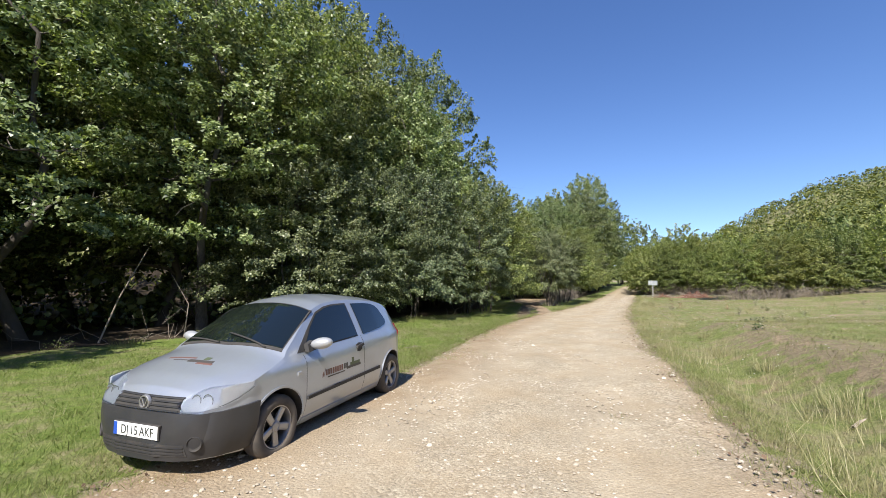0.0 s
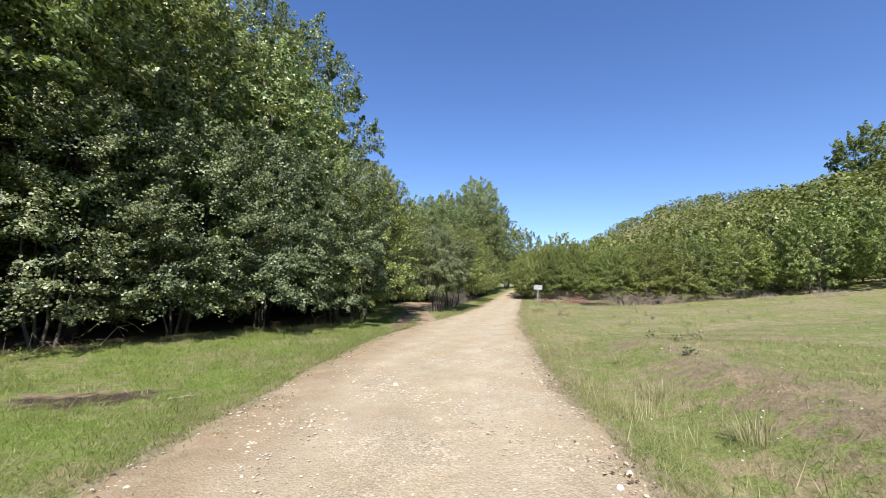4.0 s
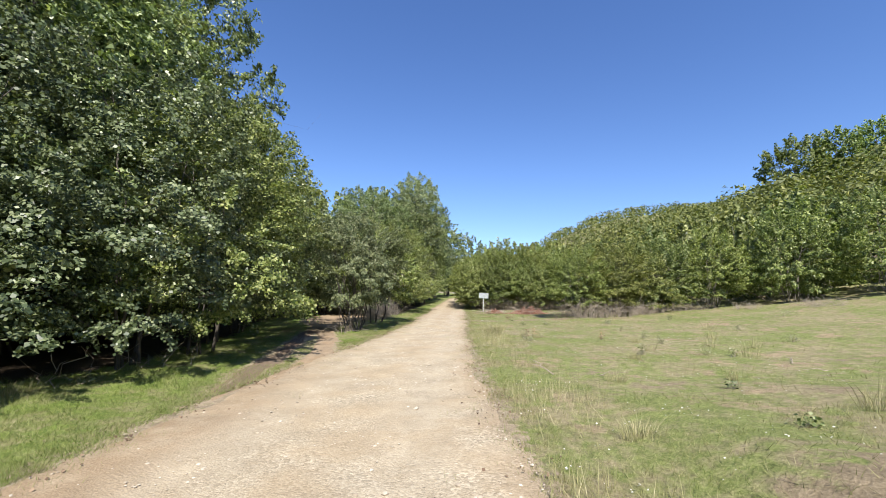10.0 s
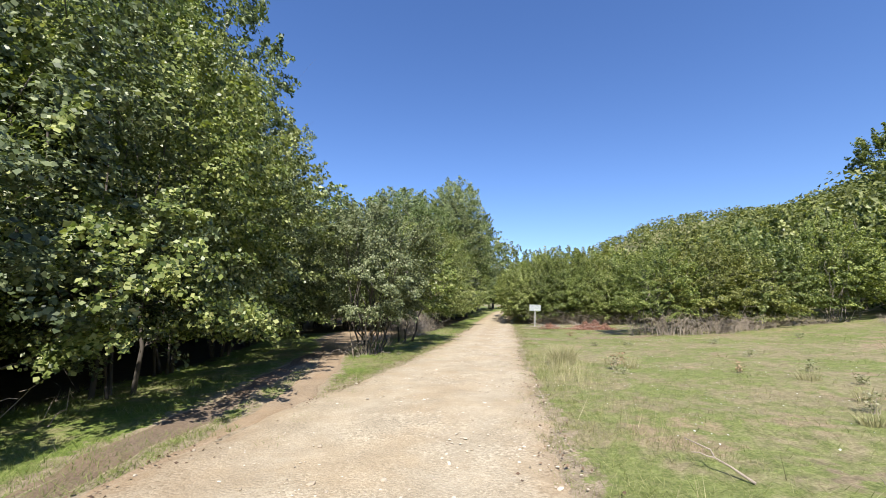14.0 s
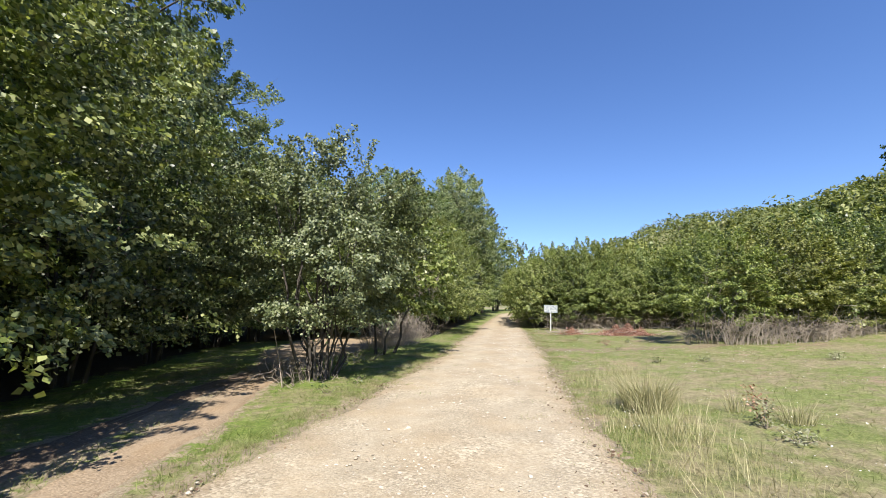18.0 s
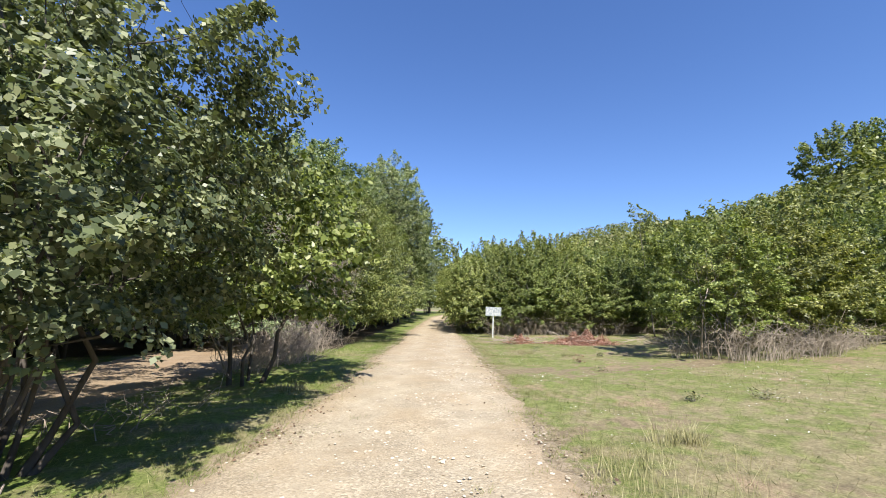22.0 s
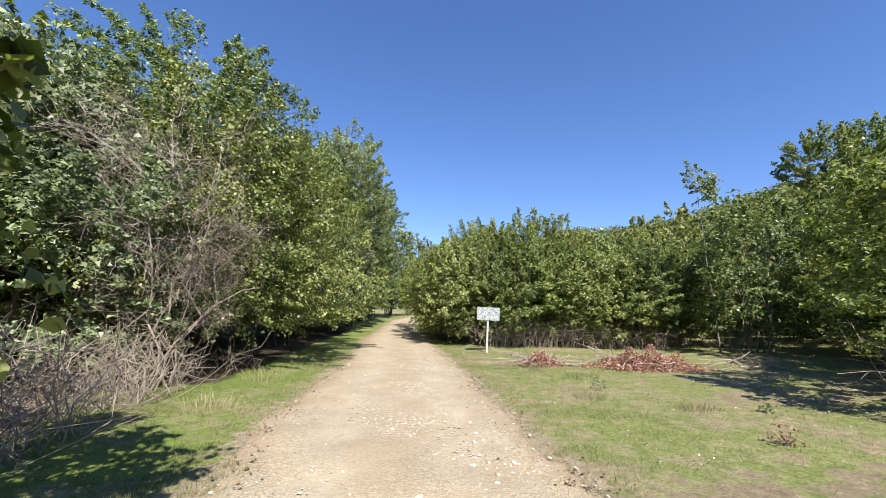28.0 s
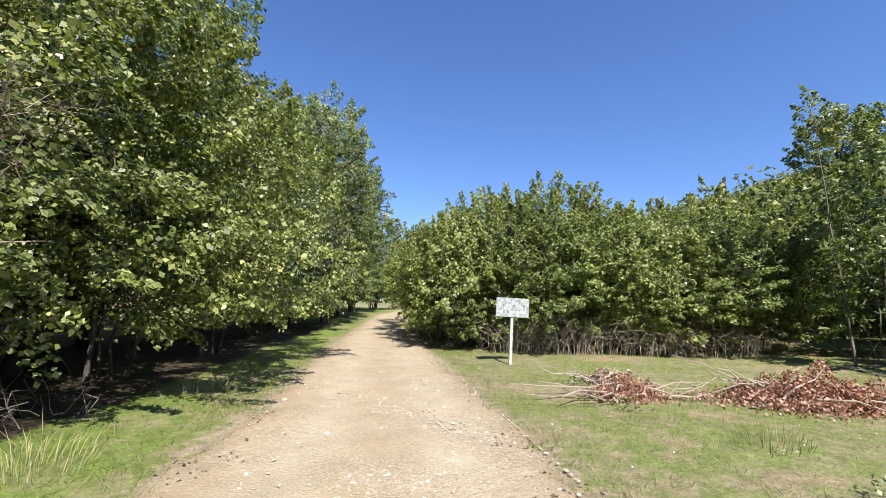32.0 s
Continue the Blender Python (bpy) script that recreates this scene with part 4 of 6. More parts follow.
def lathe(name, profile, material, sides=40, sharp=35):
    """A turned shape about the y axis; profile: (radius, y)."""
    verts, faces = [], []
    for r, y in profile:
        verts += [(r * math.cos(2 * math.pi * i / sides), y, r * math.sin(2 * math.pi * i / sides)) for i in range(sides)]
    for j in range(len(profile) - 1):
        for i in range(sides):
            k = (i + 1) % sides
            faces.append((j * sides + i, (j + 1) * sides + i, (j + 1) * sides + k, j * sides + k))
    me = mesh_from(name, verts, faces, material)
    me.shade_smooth()
    me.set_sharp_from_angle(angle=radians(sharp))
    return me


def car_body():
    xs = np.unique(np.concatenate([np.linspace(-1.83, -1.35, 17), np.linspace(-1.35, 0.3, 26), np.linspace(0.3, 1.15, 20), np.linspace(1.15, 1.8, 15), np.linspace(1.8, 2.005, 15)]))
    vs = np.concatenate([np.linspace(0, 1, 18), np.linspace(1.06, 2, 11)])
    ring = len(vs) * 2 - 1
    verts, faces = [], []
    for x in xs:
        left = [car_point(float(x), float(v)) for v in vs]
        verts += left + [(p[0], -p[1], p[2]) for p in left[-2::-1]]
    for i in range(len(xs) - 1):
        for j in range(ring):
            k = (j + 1) % ring
            faces.append((i * ring + j, i * ring + k, (i + 1) * ring + k, (i + 1) * ring + j))
    faces.append(tuple(range(ring)))
    faces.append(tuple((len(xs) - 1) * ring + j for j in range(ring)))
    me = mesh_from("body", verts, faces, SILVER)
    bm = bmesh.new()
    bm.from_mesh(me)
    bmesh.ops.recalc_face_normals(bm, faces=bm.faces)
    bm.to_mesh(me)
    bm.free()
    me.materials.append(BLACK)
    body = new("body", me)
    cut = bmesh.new()
    for x in (1.2325, -1.2325):
        for y in (0.72, -0.72):
            bmesh.ops.create_cone(cut, cap_ends=True, segments=40, radius1=0.345, radius2=0.345, depth=0.42, matrix=Matrix.Translation((x, y, 0.315)) @ Matrix.Rotation(math.pi / 2, 4, 'X'))
    cme = bm_mesh("cutter", cut, BLACK)
    cutter = new("cutter", cme)
    mod = body.modifiers.new("arches", 'BOOLEAN')
    mod.object, mod.operation, mod.solver = cutter, 'DIFFERENCE', 'EXACT'
    mod.material_mode = 'TRANSFER'
    bpy.context.view_layer.update()
    done = bpy.data.meshes.new_from_object(body.evaluated_get(bpy.context.evaluated_depsgraph_get()))
    body.modifiers.clear()
    body.data = done
    bpy.data.objects.remove(cutter)
    done.shade_smooth()
    done.set_sharp_from_angle(angle=radians(40))
    return body


def wheel(parent, x, side):
    w = new("wheel")
    w.empty_display_size = 0.1
    w.parent = parent
    w.matrix_basis = pose(x, side * 0.715, 0.30, 0, 17 * x, 0 if side > 0 else 180)
    t = [(0.195, -0.085), (0.215, -0.092), (0.255, -0.096), (0.283, -0.085), (0.297, -0.06), (0.300, 0.0), (0.297, 0.06), (0.283, 0.085), (0.255, 0.096), (0.215, 0.092), (0.197, 0.082), (0.190, 0.05)]
    part("tyre", lathe("tyre", t, TYRE, 48, 60), w)
    part("rim", lathe("rim", [(0.190, -0.06), (0.185, 0.0), (0.180, 0.05), (0.188, 0.078), (0.200, 0.080), (0.200, 0.074)], ALLOY, 48), w)
    part("brake_disc", lathe("brake_disc", [(0.001, 0.0), (0.13, 0.0), (0.13, -0.02)], BLACK, 32), w)
    part("hub_cap", lathe("hub_cap", [(0.058, 0.03), (0.052, 0.064), (0.036, 0.072), (0.033, 0.066), (0.001, 0.069)], ALLOY, 28), w)
    for i in range(5):
        bm = bmesh.new()
        box(bm, 0.04, 0.188, 0.030, 0.066, -0.030, 0.030, bevel=0.010)
        for v in bm.verts:
            f = (v.co.x - 0.04) / 0.148
            v.co.z *= 1.15 - 0.45 * math.sin(math.pi * min(1, f)) + 0.25 * f
            v.co.y -= 0.010 * (1 - f)
        me = bm_mesh("spoke", bm, ALLOY)
        o = part("spoke", me, w)
        o.matrix_basis = pose(0, 0, 0, 0, 72 * i, 0)


def car():
    ob = thing("car", "dusty silver three-door hatchback parked on the verge beside the track", "car")
    body = car_body()
    body.parent = ob
    S, T, F, B = car_side, car_top, car_front, car_back
    # side windows with black surrounds
    for side in (1, -1):
        part("window_surround", sheet("window_surround", S, [(0.92, 0.945), (-0.315, 0.980)], [(0.86, 1.0), (0.62, 1.185), (0.40, 1.335), (0.2, 1.392), (0.0, 1.412), (-0.295, 1.412)], BLACK, 0.004, 30, 12, flip=side), ob)
        part("door_window", sheet("door_window", S, [(0.80, 0.965), (-0.30, 0.995)], [(0.76, 1.01), (0.58, 1.185), (0.40, 1.315), (0.2, 1.372), (0.0, 1.395), (-0.27, 1.398)], TINTED, 0.010, 30, 12, 0.012, side), ob)
        part("quarter_window", sheet("quarter_window", S, [(-0.45, 0.990), (-0.95, 1.025), (-1.14, 1.055), (-1.20, 1.09), (-1.215, 1.12)], [(-0.42, 1.40), (-0.75, 1.392), (-0.95, 1.370), (-1.06, 1.335), (-1.12, 1.285)], TINTED, 0.010, 18, 10, 0.012, side), ob)
        part("side_moulding", sheet("side_moulding", S, [(0.83, 0.455), (-0.80, 0.475)], [(0.82, 0.490), (-0.80, 0.515)], BLACK, 0.016, 24, 4, flip=side), ob)
        part("sill", sheet("sill", S, [(0.86, 0.205), (-0.86, 0.205)], [(0.86, 0.265), (-0.86, 0.265)], SILVER, 0.008, 20, 4, flip=side), ob)
        part("door_seam", sheet("door_seam", S, [(0.845, 0.28), (0.842, 0.28)], [(0.835, 0.92), (0.829, 0.92)], BLACK, 0.0015, 2, 10, 0.004, side), ob)
        part("door_seam", sheet("door_seam", S, [(-0.385, 0.28), (-0.389, 0.28)], [(-0.375, 0.99), (-0.379, 0.99)], BLACK, 0.0015, 2, 10, 0.004, side), ob)
        part("indicator", sheet("indicator", S, [(0.985, 0.735), (0.925, 0.732)], [(0.985, 0.768), (0.925, 0.768)], MIRROR_SHELL, 0.010, 6, 4, flip=side), ob)
        handle = part("door_handle", sheet("door_handle", S, [(-0.17, 0.842), (-0.34, 0.862)], [(-0.18, 0.872), (-0.33, 0.895)], BLACK, 0.028, 8, 4, 0.02, side), ob)
        part("handle_recess", sheet("handle_recess", S, [(-0.20, 0.80), (-0.27, 0.795), (-0.32, 0.815)], [(-0.19, 0.885), (-0.27, 0.905), (-0.33, 0.895)], BLACK, 0.004, 10, 5, flip=side), ob)
        part("tail_lamp", sheet("tail_lamp", S, [(-1.665, 0.84), (-1.725, 0.84)], [(-1.575, 1.03), (-1.64, 1.03)], TAIL_RED, 0.012, 6, 10, flip=side), ob)
        # arch lip
        for x in (1.2325, -1.2325):
            arc = [(x + 0.352 * math.cos(a), 0.315 + 0.352 * math.sin(a)) for a in np.linspace(0.0 if x < 0 else 0.25, math.pi - (0.0 if x > 0 else 0.1), 20)]
            arc2 = [(x + 0.370 * math.cos(a), 0.315 + 0.370 * math.sin(a)) for a in np.linspace(0.0 if x < 0 else 0.25, math.pi - (0.0 if x > 0 else 0.1), 20)]
            part("arch_lip", sheet("arch_lip", S, arc, arc2, SILVER, 0.010, 24, 3, 0.05, side), ob)
        # head lamp: reflector, lens, turn signal
        lamp = part("headlight", sheet("headlight", F, [(side * 0.43, 0.605), (side * 0.58, 0.615), (side * 0.70, 0.64)], [(side * 0.36, 0.665), (side * 0.50, 0.765), (side * 0.70, 0.785)], REFLECTOR, 0.004, 12, 8, 0.05), ob)
        part("lens", sheet("lens", F, [(side * 0.425, 0.60), (side * 0.58, 0.61), (side * 0.705, 0.635)], [(side * 0.35, 0.665), (side * 0.50, 0.772), (side * 0.705, 0.792)], LAMP_GLASS, 0.022, 14, 8, 0.012), lamp, "clear headlight glass")
        for y, r in ((0.50, 0.05), (0.60, 0.056)):
            px = car_front(side * y, 0.69)[0]
            me = lathe("bulb_bowl", [(0.012, -0.03), (r * 0.7, -0.012), (r, 0.012), (r * 0.92, 0.012)], CHROME, 20)
            o = part("bulb_bowl", me, lamp)
            o.matrix_basis = pose(px - 0.004, side * y, 0.69, 0, 0, -90)
        part("turn_signal", sheet("turn_signal", S, [(1.83, 0.645), (1.70, 0.69), (1.56, 0.765)], [(1.81, 0.785), (1.68, 0.800), (1.54, 0.800)], REFLECTOR, 0.004, 12, 6, 0.015, side), lamp)
        part("lens", sheet("lens", S, [(1.84, 0.640), (1.70, 0.683), (1.545, 0.760)], [(1.82, 0.792), (1.68, 0.808), (1.53, 0.806)], LAMP_GLASS, 0.016, 12, 6, 0.012, side), lamp, "clear headlight glass")
        # door mirror
        bm = bmesh.new()
        bmesh.ops.create_uvsphere(bm, u_segments=20, v_segments=12, radius=1.0, matrix=Matrix.Diagonal((0.075, 0.125, 0.062, 1)))
        for v in bm.verts:
            if v.co.x < -0.03:
                v.co.x = -0.03
            v.co.z += 0.12 * v.co.y * side
        mirror = part("door_mirror", bm_mesh("door_mirror", bm, MIRROR_SHELL, True), ob, "dusty white door mirror")
        mirror.matrix_basis = pose(0.74, side * 0.93, 1.035, 0, 0, side * 8)
        part("mirror_foot", sheet("mirror_foot", S, [(0.80, 0.94), (0.66, 0.955)], [(0.78, 1.02), (0.68, 1.05)], BLACK, 0.06, 6, 5, 0.06, side), mirror).matrix_parent_inverse = mirror.matrix_basis.inverted()
    # glass front and back
    def screen(y, x, out=0.0):
        return car_top(x, y, out)
    part("screen_surround", sheet("screen_surround", screen, [(-0.69, 1.085), (0, 1.13), (0.69, 1.085)], [(-0.59, 0.47), (0, 0.44), (0.59, 0.47)], BLACK, 0.003, 24, 16), ob)
    part("windscreen", sheet("windscreen", screen, [(-0.675, 1.055), (0, 1.09), (0.675, 1.055)], [(-0.575, 0.50), (0, 0.47), (0.575, 0.50)], TINTED, 0.009, 24, 16, 0.012), ob)
    part("rear_window", sheet("rear_window", lambda y, z, o=0.0: car_back(y, z, o), [(-0.55, 1.02), (0, 1.0), (0.55, 1.02)], [(-0.50, 1.34), (0, 1.35), (0.50, 1.34)], TINTED, 0.01, 16, 10, 0.012), ob)
    for y0, y1, x0, x1 in ((0.50, -0.08, 1.105, 0.985), (-0.10, -0.60, 1.12, 1.03)):
        p = [np.array(car_top(x0 + (x1 - x0) * t, y0 + (y1 - y0) * t, 0.022)) for t in np.linspace(0, 1, 8)]
        part("wiper", tubes_mesh("wiper", [(p, [0.009] * 8)], BLACK, 6), ob)
    # front
    part("front_bumper", sheet("front_bumper", F, [(-0.62, 0.225), (-0.4, 0.215), (0.4, 0.215), (0.62, 0.225)], [(-0.735, 0.600), (-0.42, 0.592), (0.42, 0.592), (0.735, 0.600)], PLASTIC, 0.020, 40, 14, 0.06), ob)
    for side in (1, -1):
        part("bumper_corner", sheet("bumper_corner", S, [(1.93, 0.225), (1.53, 0.22)], [(1.88, 0.600), (1.49, 0.620)], PLASTIC, 0.022, 10, 10, 0.05, side), ob)
    part("lower_grille", sheet("lower_grille", F, [(-0.50, 0.255), (0.50, 0.255)], [(-0.48, 0.350), (0.48, 0.350)], BLACK, 0.024, 20, 4, 0.02), ob)
    for z in (0.272, 0.298, 0.324):
        part("grille_slat", sheet("grille_slat", F, [(-0.48, z), (0.48, z)], [(-0.48, z + 0.008), (0.48, z + 0.008)], PLASTIC, 0.030, 20, 2, 0.02), ob)
    grille = part("grille", sheet("grille", F, [(-0.40, 0.598), (0.40, 0.598)], [(-0.37, 0.705), (0.37, 0.705)], BLACK, 0.008, 24, 6, 0.03), ob)
    for z in (0.603, 0.637, 0.671, 0.700):
        part("slat", sheet("slat", F, [(-0.385, z), (0.385, z)], [(-0.380, z + 0.008), (0.380, z + 0.008)], PLASTIC, 0.020, 24, 3, 0.02), grille)
    ex = car_front(0, 0.655)[0]
    em = part("emblem", lathe("emblem", [(0.046, 0.004), (0.049, 0.016), (0.058, 0.016), (0.062, 0.010), (0.064, -0.01)], ALLOY, 32), ob, "round chrome badge")
    part("badge_disc", lathe("badge_disc", [(0.001, 0.006), (0.048, 0.005), (0.050, -0.01)], PLASTIC, 32), em)
    for a in (-24, 24):
        bar = part("badge_bar", boxed("badge_bar", ALLOY, -0.004, 0.004, 0.004, 0.012, -0.040, 0.040, bevel=0.001), em)
        bar.matrix_basis = pose(0.018 * (1 if a > 0 else -1), 0, 0, 0, a, 0)
    em.matrix_basis = pose(ex + 0.02, 0, 0.655, 0, 0, -90)
    for side in (1, -1):
        fx = car_front(side * 0.56, 0.36)[0]
        fog = part("fog_lamp_pocket", lathe("fog_lamp_pocket", [(0.001, -0.01), (0.05, 0.0), (0.058, 0.014), (0.066, 0.0)], BLACK, 24), ob)
        fog.matrix_basis = pose(fx + 0.014, side * 0.56, 0.36, 0, 0, -90 + side * 28)
    # number plate
    nx = car_front(0, 0.44)[0] + 0.036
    holder = part("plate_holder", boxed("plate_holder", BLACK, nx - 0.03, nx, -0.268, 0.268, 0.378, 0.502, bevel=0.006), ob)
    plate = part("number_plate", boxed("number_plate", PLATE, nx, nx + 0.004, -0.26, 0.26, 0.385, 0.495, bevel=0.001), ob, "white number plate with black characters")
    part("plate_band", boxed("plate_band", PLATE_BLUE, nx + 0.004, nx + 0.0065, -0.258, -0.218, 0.387, 0.493), plate)
    cu = bpy.data.curves.new("characters", 'FONT')
    cu.body, cu.size, cu.align_x, cu.extrude = "DJ 15 AKF", 0.100, 'CENTER', 0.0006
    cu.space_character, cu.space_word = 1.0, 0.75
    txt = new("characters", cu)
    me = bpy.data.meshes.new_from_object(txt.evaluated_get(bpy.context.evaluated_depsgraph_get()))
    bpy.data.objects.remove(txt)
    me.materials.clear()
    me.materials.append(PLATE_INK)
    ch = part("characters", me, plate)
    ch.matrix_basis = Matrix.Translation((nx + 0.0052, 0.022, 0.404)) @ Matrix(((0, 0, 1, 0), (1, 0, 0, 0), (0, 1, 0, 0), (0, 0, 0, 1))) @ Matrix.Diagonal((0.92, 1.05, 1, 1))
    # advertising stickers as plain shapes
    def sticker(fn, name, x0, x1, z0, z1, material, slope=0.0, n=6):
        part(name, sheet(name, fn, [(x0, z0), (x1, z0 + slope * (x1 - x0))], [(x0, z1), (x1, z1 + slope * (x1 - x0))], material, 0.0025, n, 3, 0.003), ob)
    for side in (1,):
        x = 0.50
        sticker(S, "sticker_tick", 0.56, 0.535, 0.62, 0.66, DECAL_RED, -1.2)
        sticker(S, "sticker_tick", 0.535, 0.505, 0.625, 0.635, DECAL_RED, -2.6)
        for i in range(8):
            sticker(S, "sticker_letter", x, x - 0.032, 0.635, 0.700, DECAL_RED if i < 8 else DECAL_DARK, 0.0, 3)
            x -= 0.046
        for i in range(2):
            sticker(S, "sticker_letter", x - 0.01, x - 0.045, 0.640, 0.702, DECAL_DARK, 0.0, 3)
            x -= 0.05
        sticker(S, "sticker_line", 0.46, 0.10, 0.606, 0.620, DECAL_DARK)
        sticker(S, "sticker_car", 0.06, -0.27, 0.625, 0.655, DECAL_DARK)
        sticker(S, "sticker_car", -0.02, -0.25, 0.655, 0.690, DECAL_GREEN)
        sticker(S, "sticker_figure", -0.06, -0.11, 0.690, 0.745, DECAL_GREEN)
    hood = lambda y, x, out=0.0: car_top(x, y, out)
    sticker(hood, "sticker_line", -0.42, -0.05, 1.42, 1.44, DECAL_RED)
    sticker(hood, "sticker_line", -0.30, 0.02, 1.47, 1.482, DECAL_DARK)
    sticker(hood, "sticker_car", -0.10, 0.22, 1.46, 1.50, DECAL_DARK)
    sticker(hood, "sticker_car", 0.04, 0.24, 1.50, 1.525, DECAL_RED)
    sticker(hood, "sticker_figure", 0.06, 0.13, 1.40, 1.45, DECAL_GREEN)
    # underside and seats seen through the dark glass stay closed
    part("underbody", boxed("underbody", BLACK, -1.6, 1.35, -0.60, 0.60, 0.17, 0.26, bevel=0.02), ob)
    for x in (1.2325, -1.2325):
        for side in (1, -1):
            wheel(ob, x, side)
    ob.matrix_basis = pose(-1.735, 4.97, 0.140, 0, 0, -109.0) @ Matrix.Scale(0.89, 4)


car()

# ---- the row between the road and the side track ----


def stand(ob, x, y, turn=0.0):
    ob.matrix_basis = pose(x, y, float(land(x, y)), 0, 0, turn)
    return ob


R2 = np.random.default_rng(31)
LEAF_SMALL = leaf_material("dull_small_leaf", (0.046, 0.062, 0.026), (0.165, 0.192, 0.088), (0.34, 0.355, 0.20), 0.28, 0.36)
stand(make_tree(R2, "small_tree", "small grey-green tree with many dark stems beside the road", 5.05, 1.95, 1.25, 350, 170, 0.062, 0.85, LEAF_SMALL, BARK, 16, 0.036, 16, 0.25, spread=0.5, slim=0.4, crook=0.06, steep=0.6), 7.2, 27.9)
stand(make_tree(R2, "hazel_tree", "hazel with broad yellow-green leaves overhanging the road", 4.7, 1.95, 1.35, 260, 62, 0.092, 0.9, LEAF_BROAD, BARK, 4, 0.045, 18, 0.3, spread=0.7, slim=0.6, crook=0.05, steep=0.6), 9.2, 32.0)


def twiggy_tree(x, y, height, radius, stems, label):
    """A small tree, mostly dead: stems, branches and a cloud of fine bare twigs with a few dry leaves."""
    rng = np.random.default_rng(43)
    ob = thing("half_dead_tree", label, "tree")
    ends = []
    for i in range(stems):
        a = 2 * math.pi * i / stems + rng.uniform(-0.4, 0.4)
        top = np.array((math.cos(a), math.sin(a), 0)) * radius * rng.uniform(0.3, 0.85) + (0, 0, height * rng.uniform(0.6, 1.0))
        p = bent(rng, (0.2 * math.cos(a), 0.2 * math.sin(a), -0.1), top, 9, 0.06)
        part("stem", tubes_mesh("stem", [(p, 0.022 * rng.uniform(0.6, 1.0) * np.linspace(1, 0.2, 9))], PINK_TWIG, 6), ob)
        many = []
        for _ in range(16):
            q = p[int(rng.integers(3, 9))]
            d = unit(rng.normal(0, 1, 3) + np.array((math.cos(a), math.sin(a), 0.7)))
            line = bent(rng, q, q + d * rng.uniform(0.5, 1.1), 6, 0.12)
            many.append((line, 0.006 * np.linspace(1, 0.35, 6)))
            for k in range(14):
                b = line[int(rng.integers(1, 6))]
                tip = b + unit(d + rng.normal(0, 0.7, 3) + (0, 0, 0.2)) * rng.uniform(0.2, 0.6)
                many.append((bent(rng, b, tip, 4, 0.18), 0.0028 * np.linspace(1, 0.5, 4)))
                ends.append(tip)
        tagged(part("brushwood", tubes_mesh("brushwood", many, PINK_TWIG, 3), ob, "fine bare pinkish-grey twigs"), kind="stuff")
    ends = np.array(ends)
    c = ends[rng.integers(0, len(ends), 2600)] + rng.normal(0, 0.12, (2600, 3))
    part("crown", leaves_mesh("crown", rng, c, unit(rng.normal(0, 1, (2600, 3))), rng.uniform(0.025, 0.055, 2600), LEAF_DRYING), ob, "sparse dry leaves")
    return stand(ob, x, y)


PINK_TWIG = bark_material("pinkish_dead_twig", (0.16, 0.125, 0.105), (0.38, 0.315, 0.275))
twiggy_tree(11.4, 38.7, 4.7, 1.5, 10, "half-dead small tree with pinkish-grey twigs and few leaves")
stand(make_tree(R2, "sapling_tree", "thin bent sapling with a small tuft of leaves at its top", 6.6, 0.5, 5.3, 26, 60, 0.075, 0.55, LEAF_HAZEL, BARK_GREY, 1, 0.03, 5, 0.4, lean=(-0.7, 0.3), crook=0.008, slim=0.4), 27.2, 37.2)


def brushwood(x, y, wide, deep, tall, n, turn=0.0, label="tangle of dead grey brushwood", seed=0):
    """A tangle of dead twigs, most of them steep."""
    rng = np.random.default_rng(seed + int(abs(x) * 10))
    many = []
    for _ in range(n):
        a = np.array((rng.uniform(-wide, wide), rng.uniform(-deep, deep), -0.03))
        b = a + np.array((rng.normal(0, 0.5) * tall, rng.normal(0, 0.45) * tall, rng.uniform(0.25, 1.0) * tall))
        p = bent(rng, a, b, 5, 0.22, rng.uniform(-0.05, 0.15))
        p[:, 2] = np.maximum(p[:, 2], -0.03)
        r = 0.003 + 0.007 * rng.uniform(0, 1) ** 2
        many.append((p, r * np.linspace(1, 0.35, 5)))
        for j in (2, 3):
            q = p[j] + rng.normal(0, 0.22 * tall, 3)
            many.append((bent(rng, p[j], q, 3, 0.2), r * np.linspace(0.6, 0.25, 3)))
    ob = new("brushwood", tubes_mesh("brushwood", many, TWIG, 4))
    tagged(ob, label, "brushwood", "dead brushwood", "stuff")
    ob.matrix_basis = pose(x, y, float(land(x, y)), 0, 0, turn)
    return ob


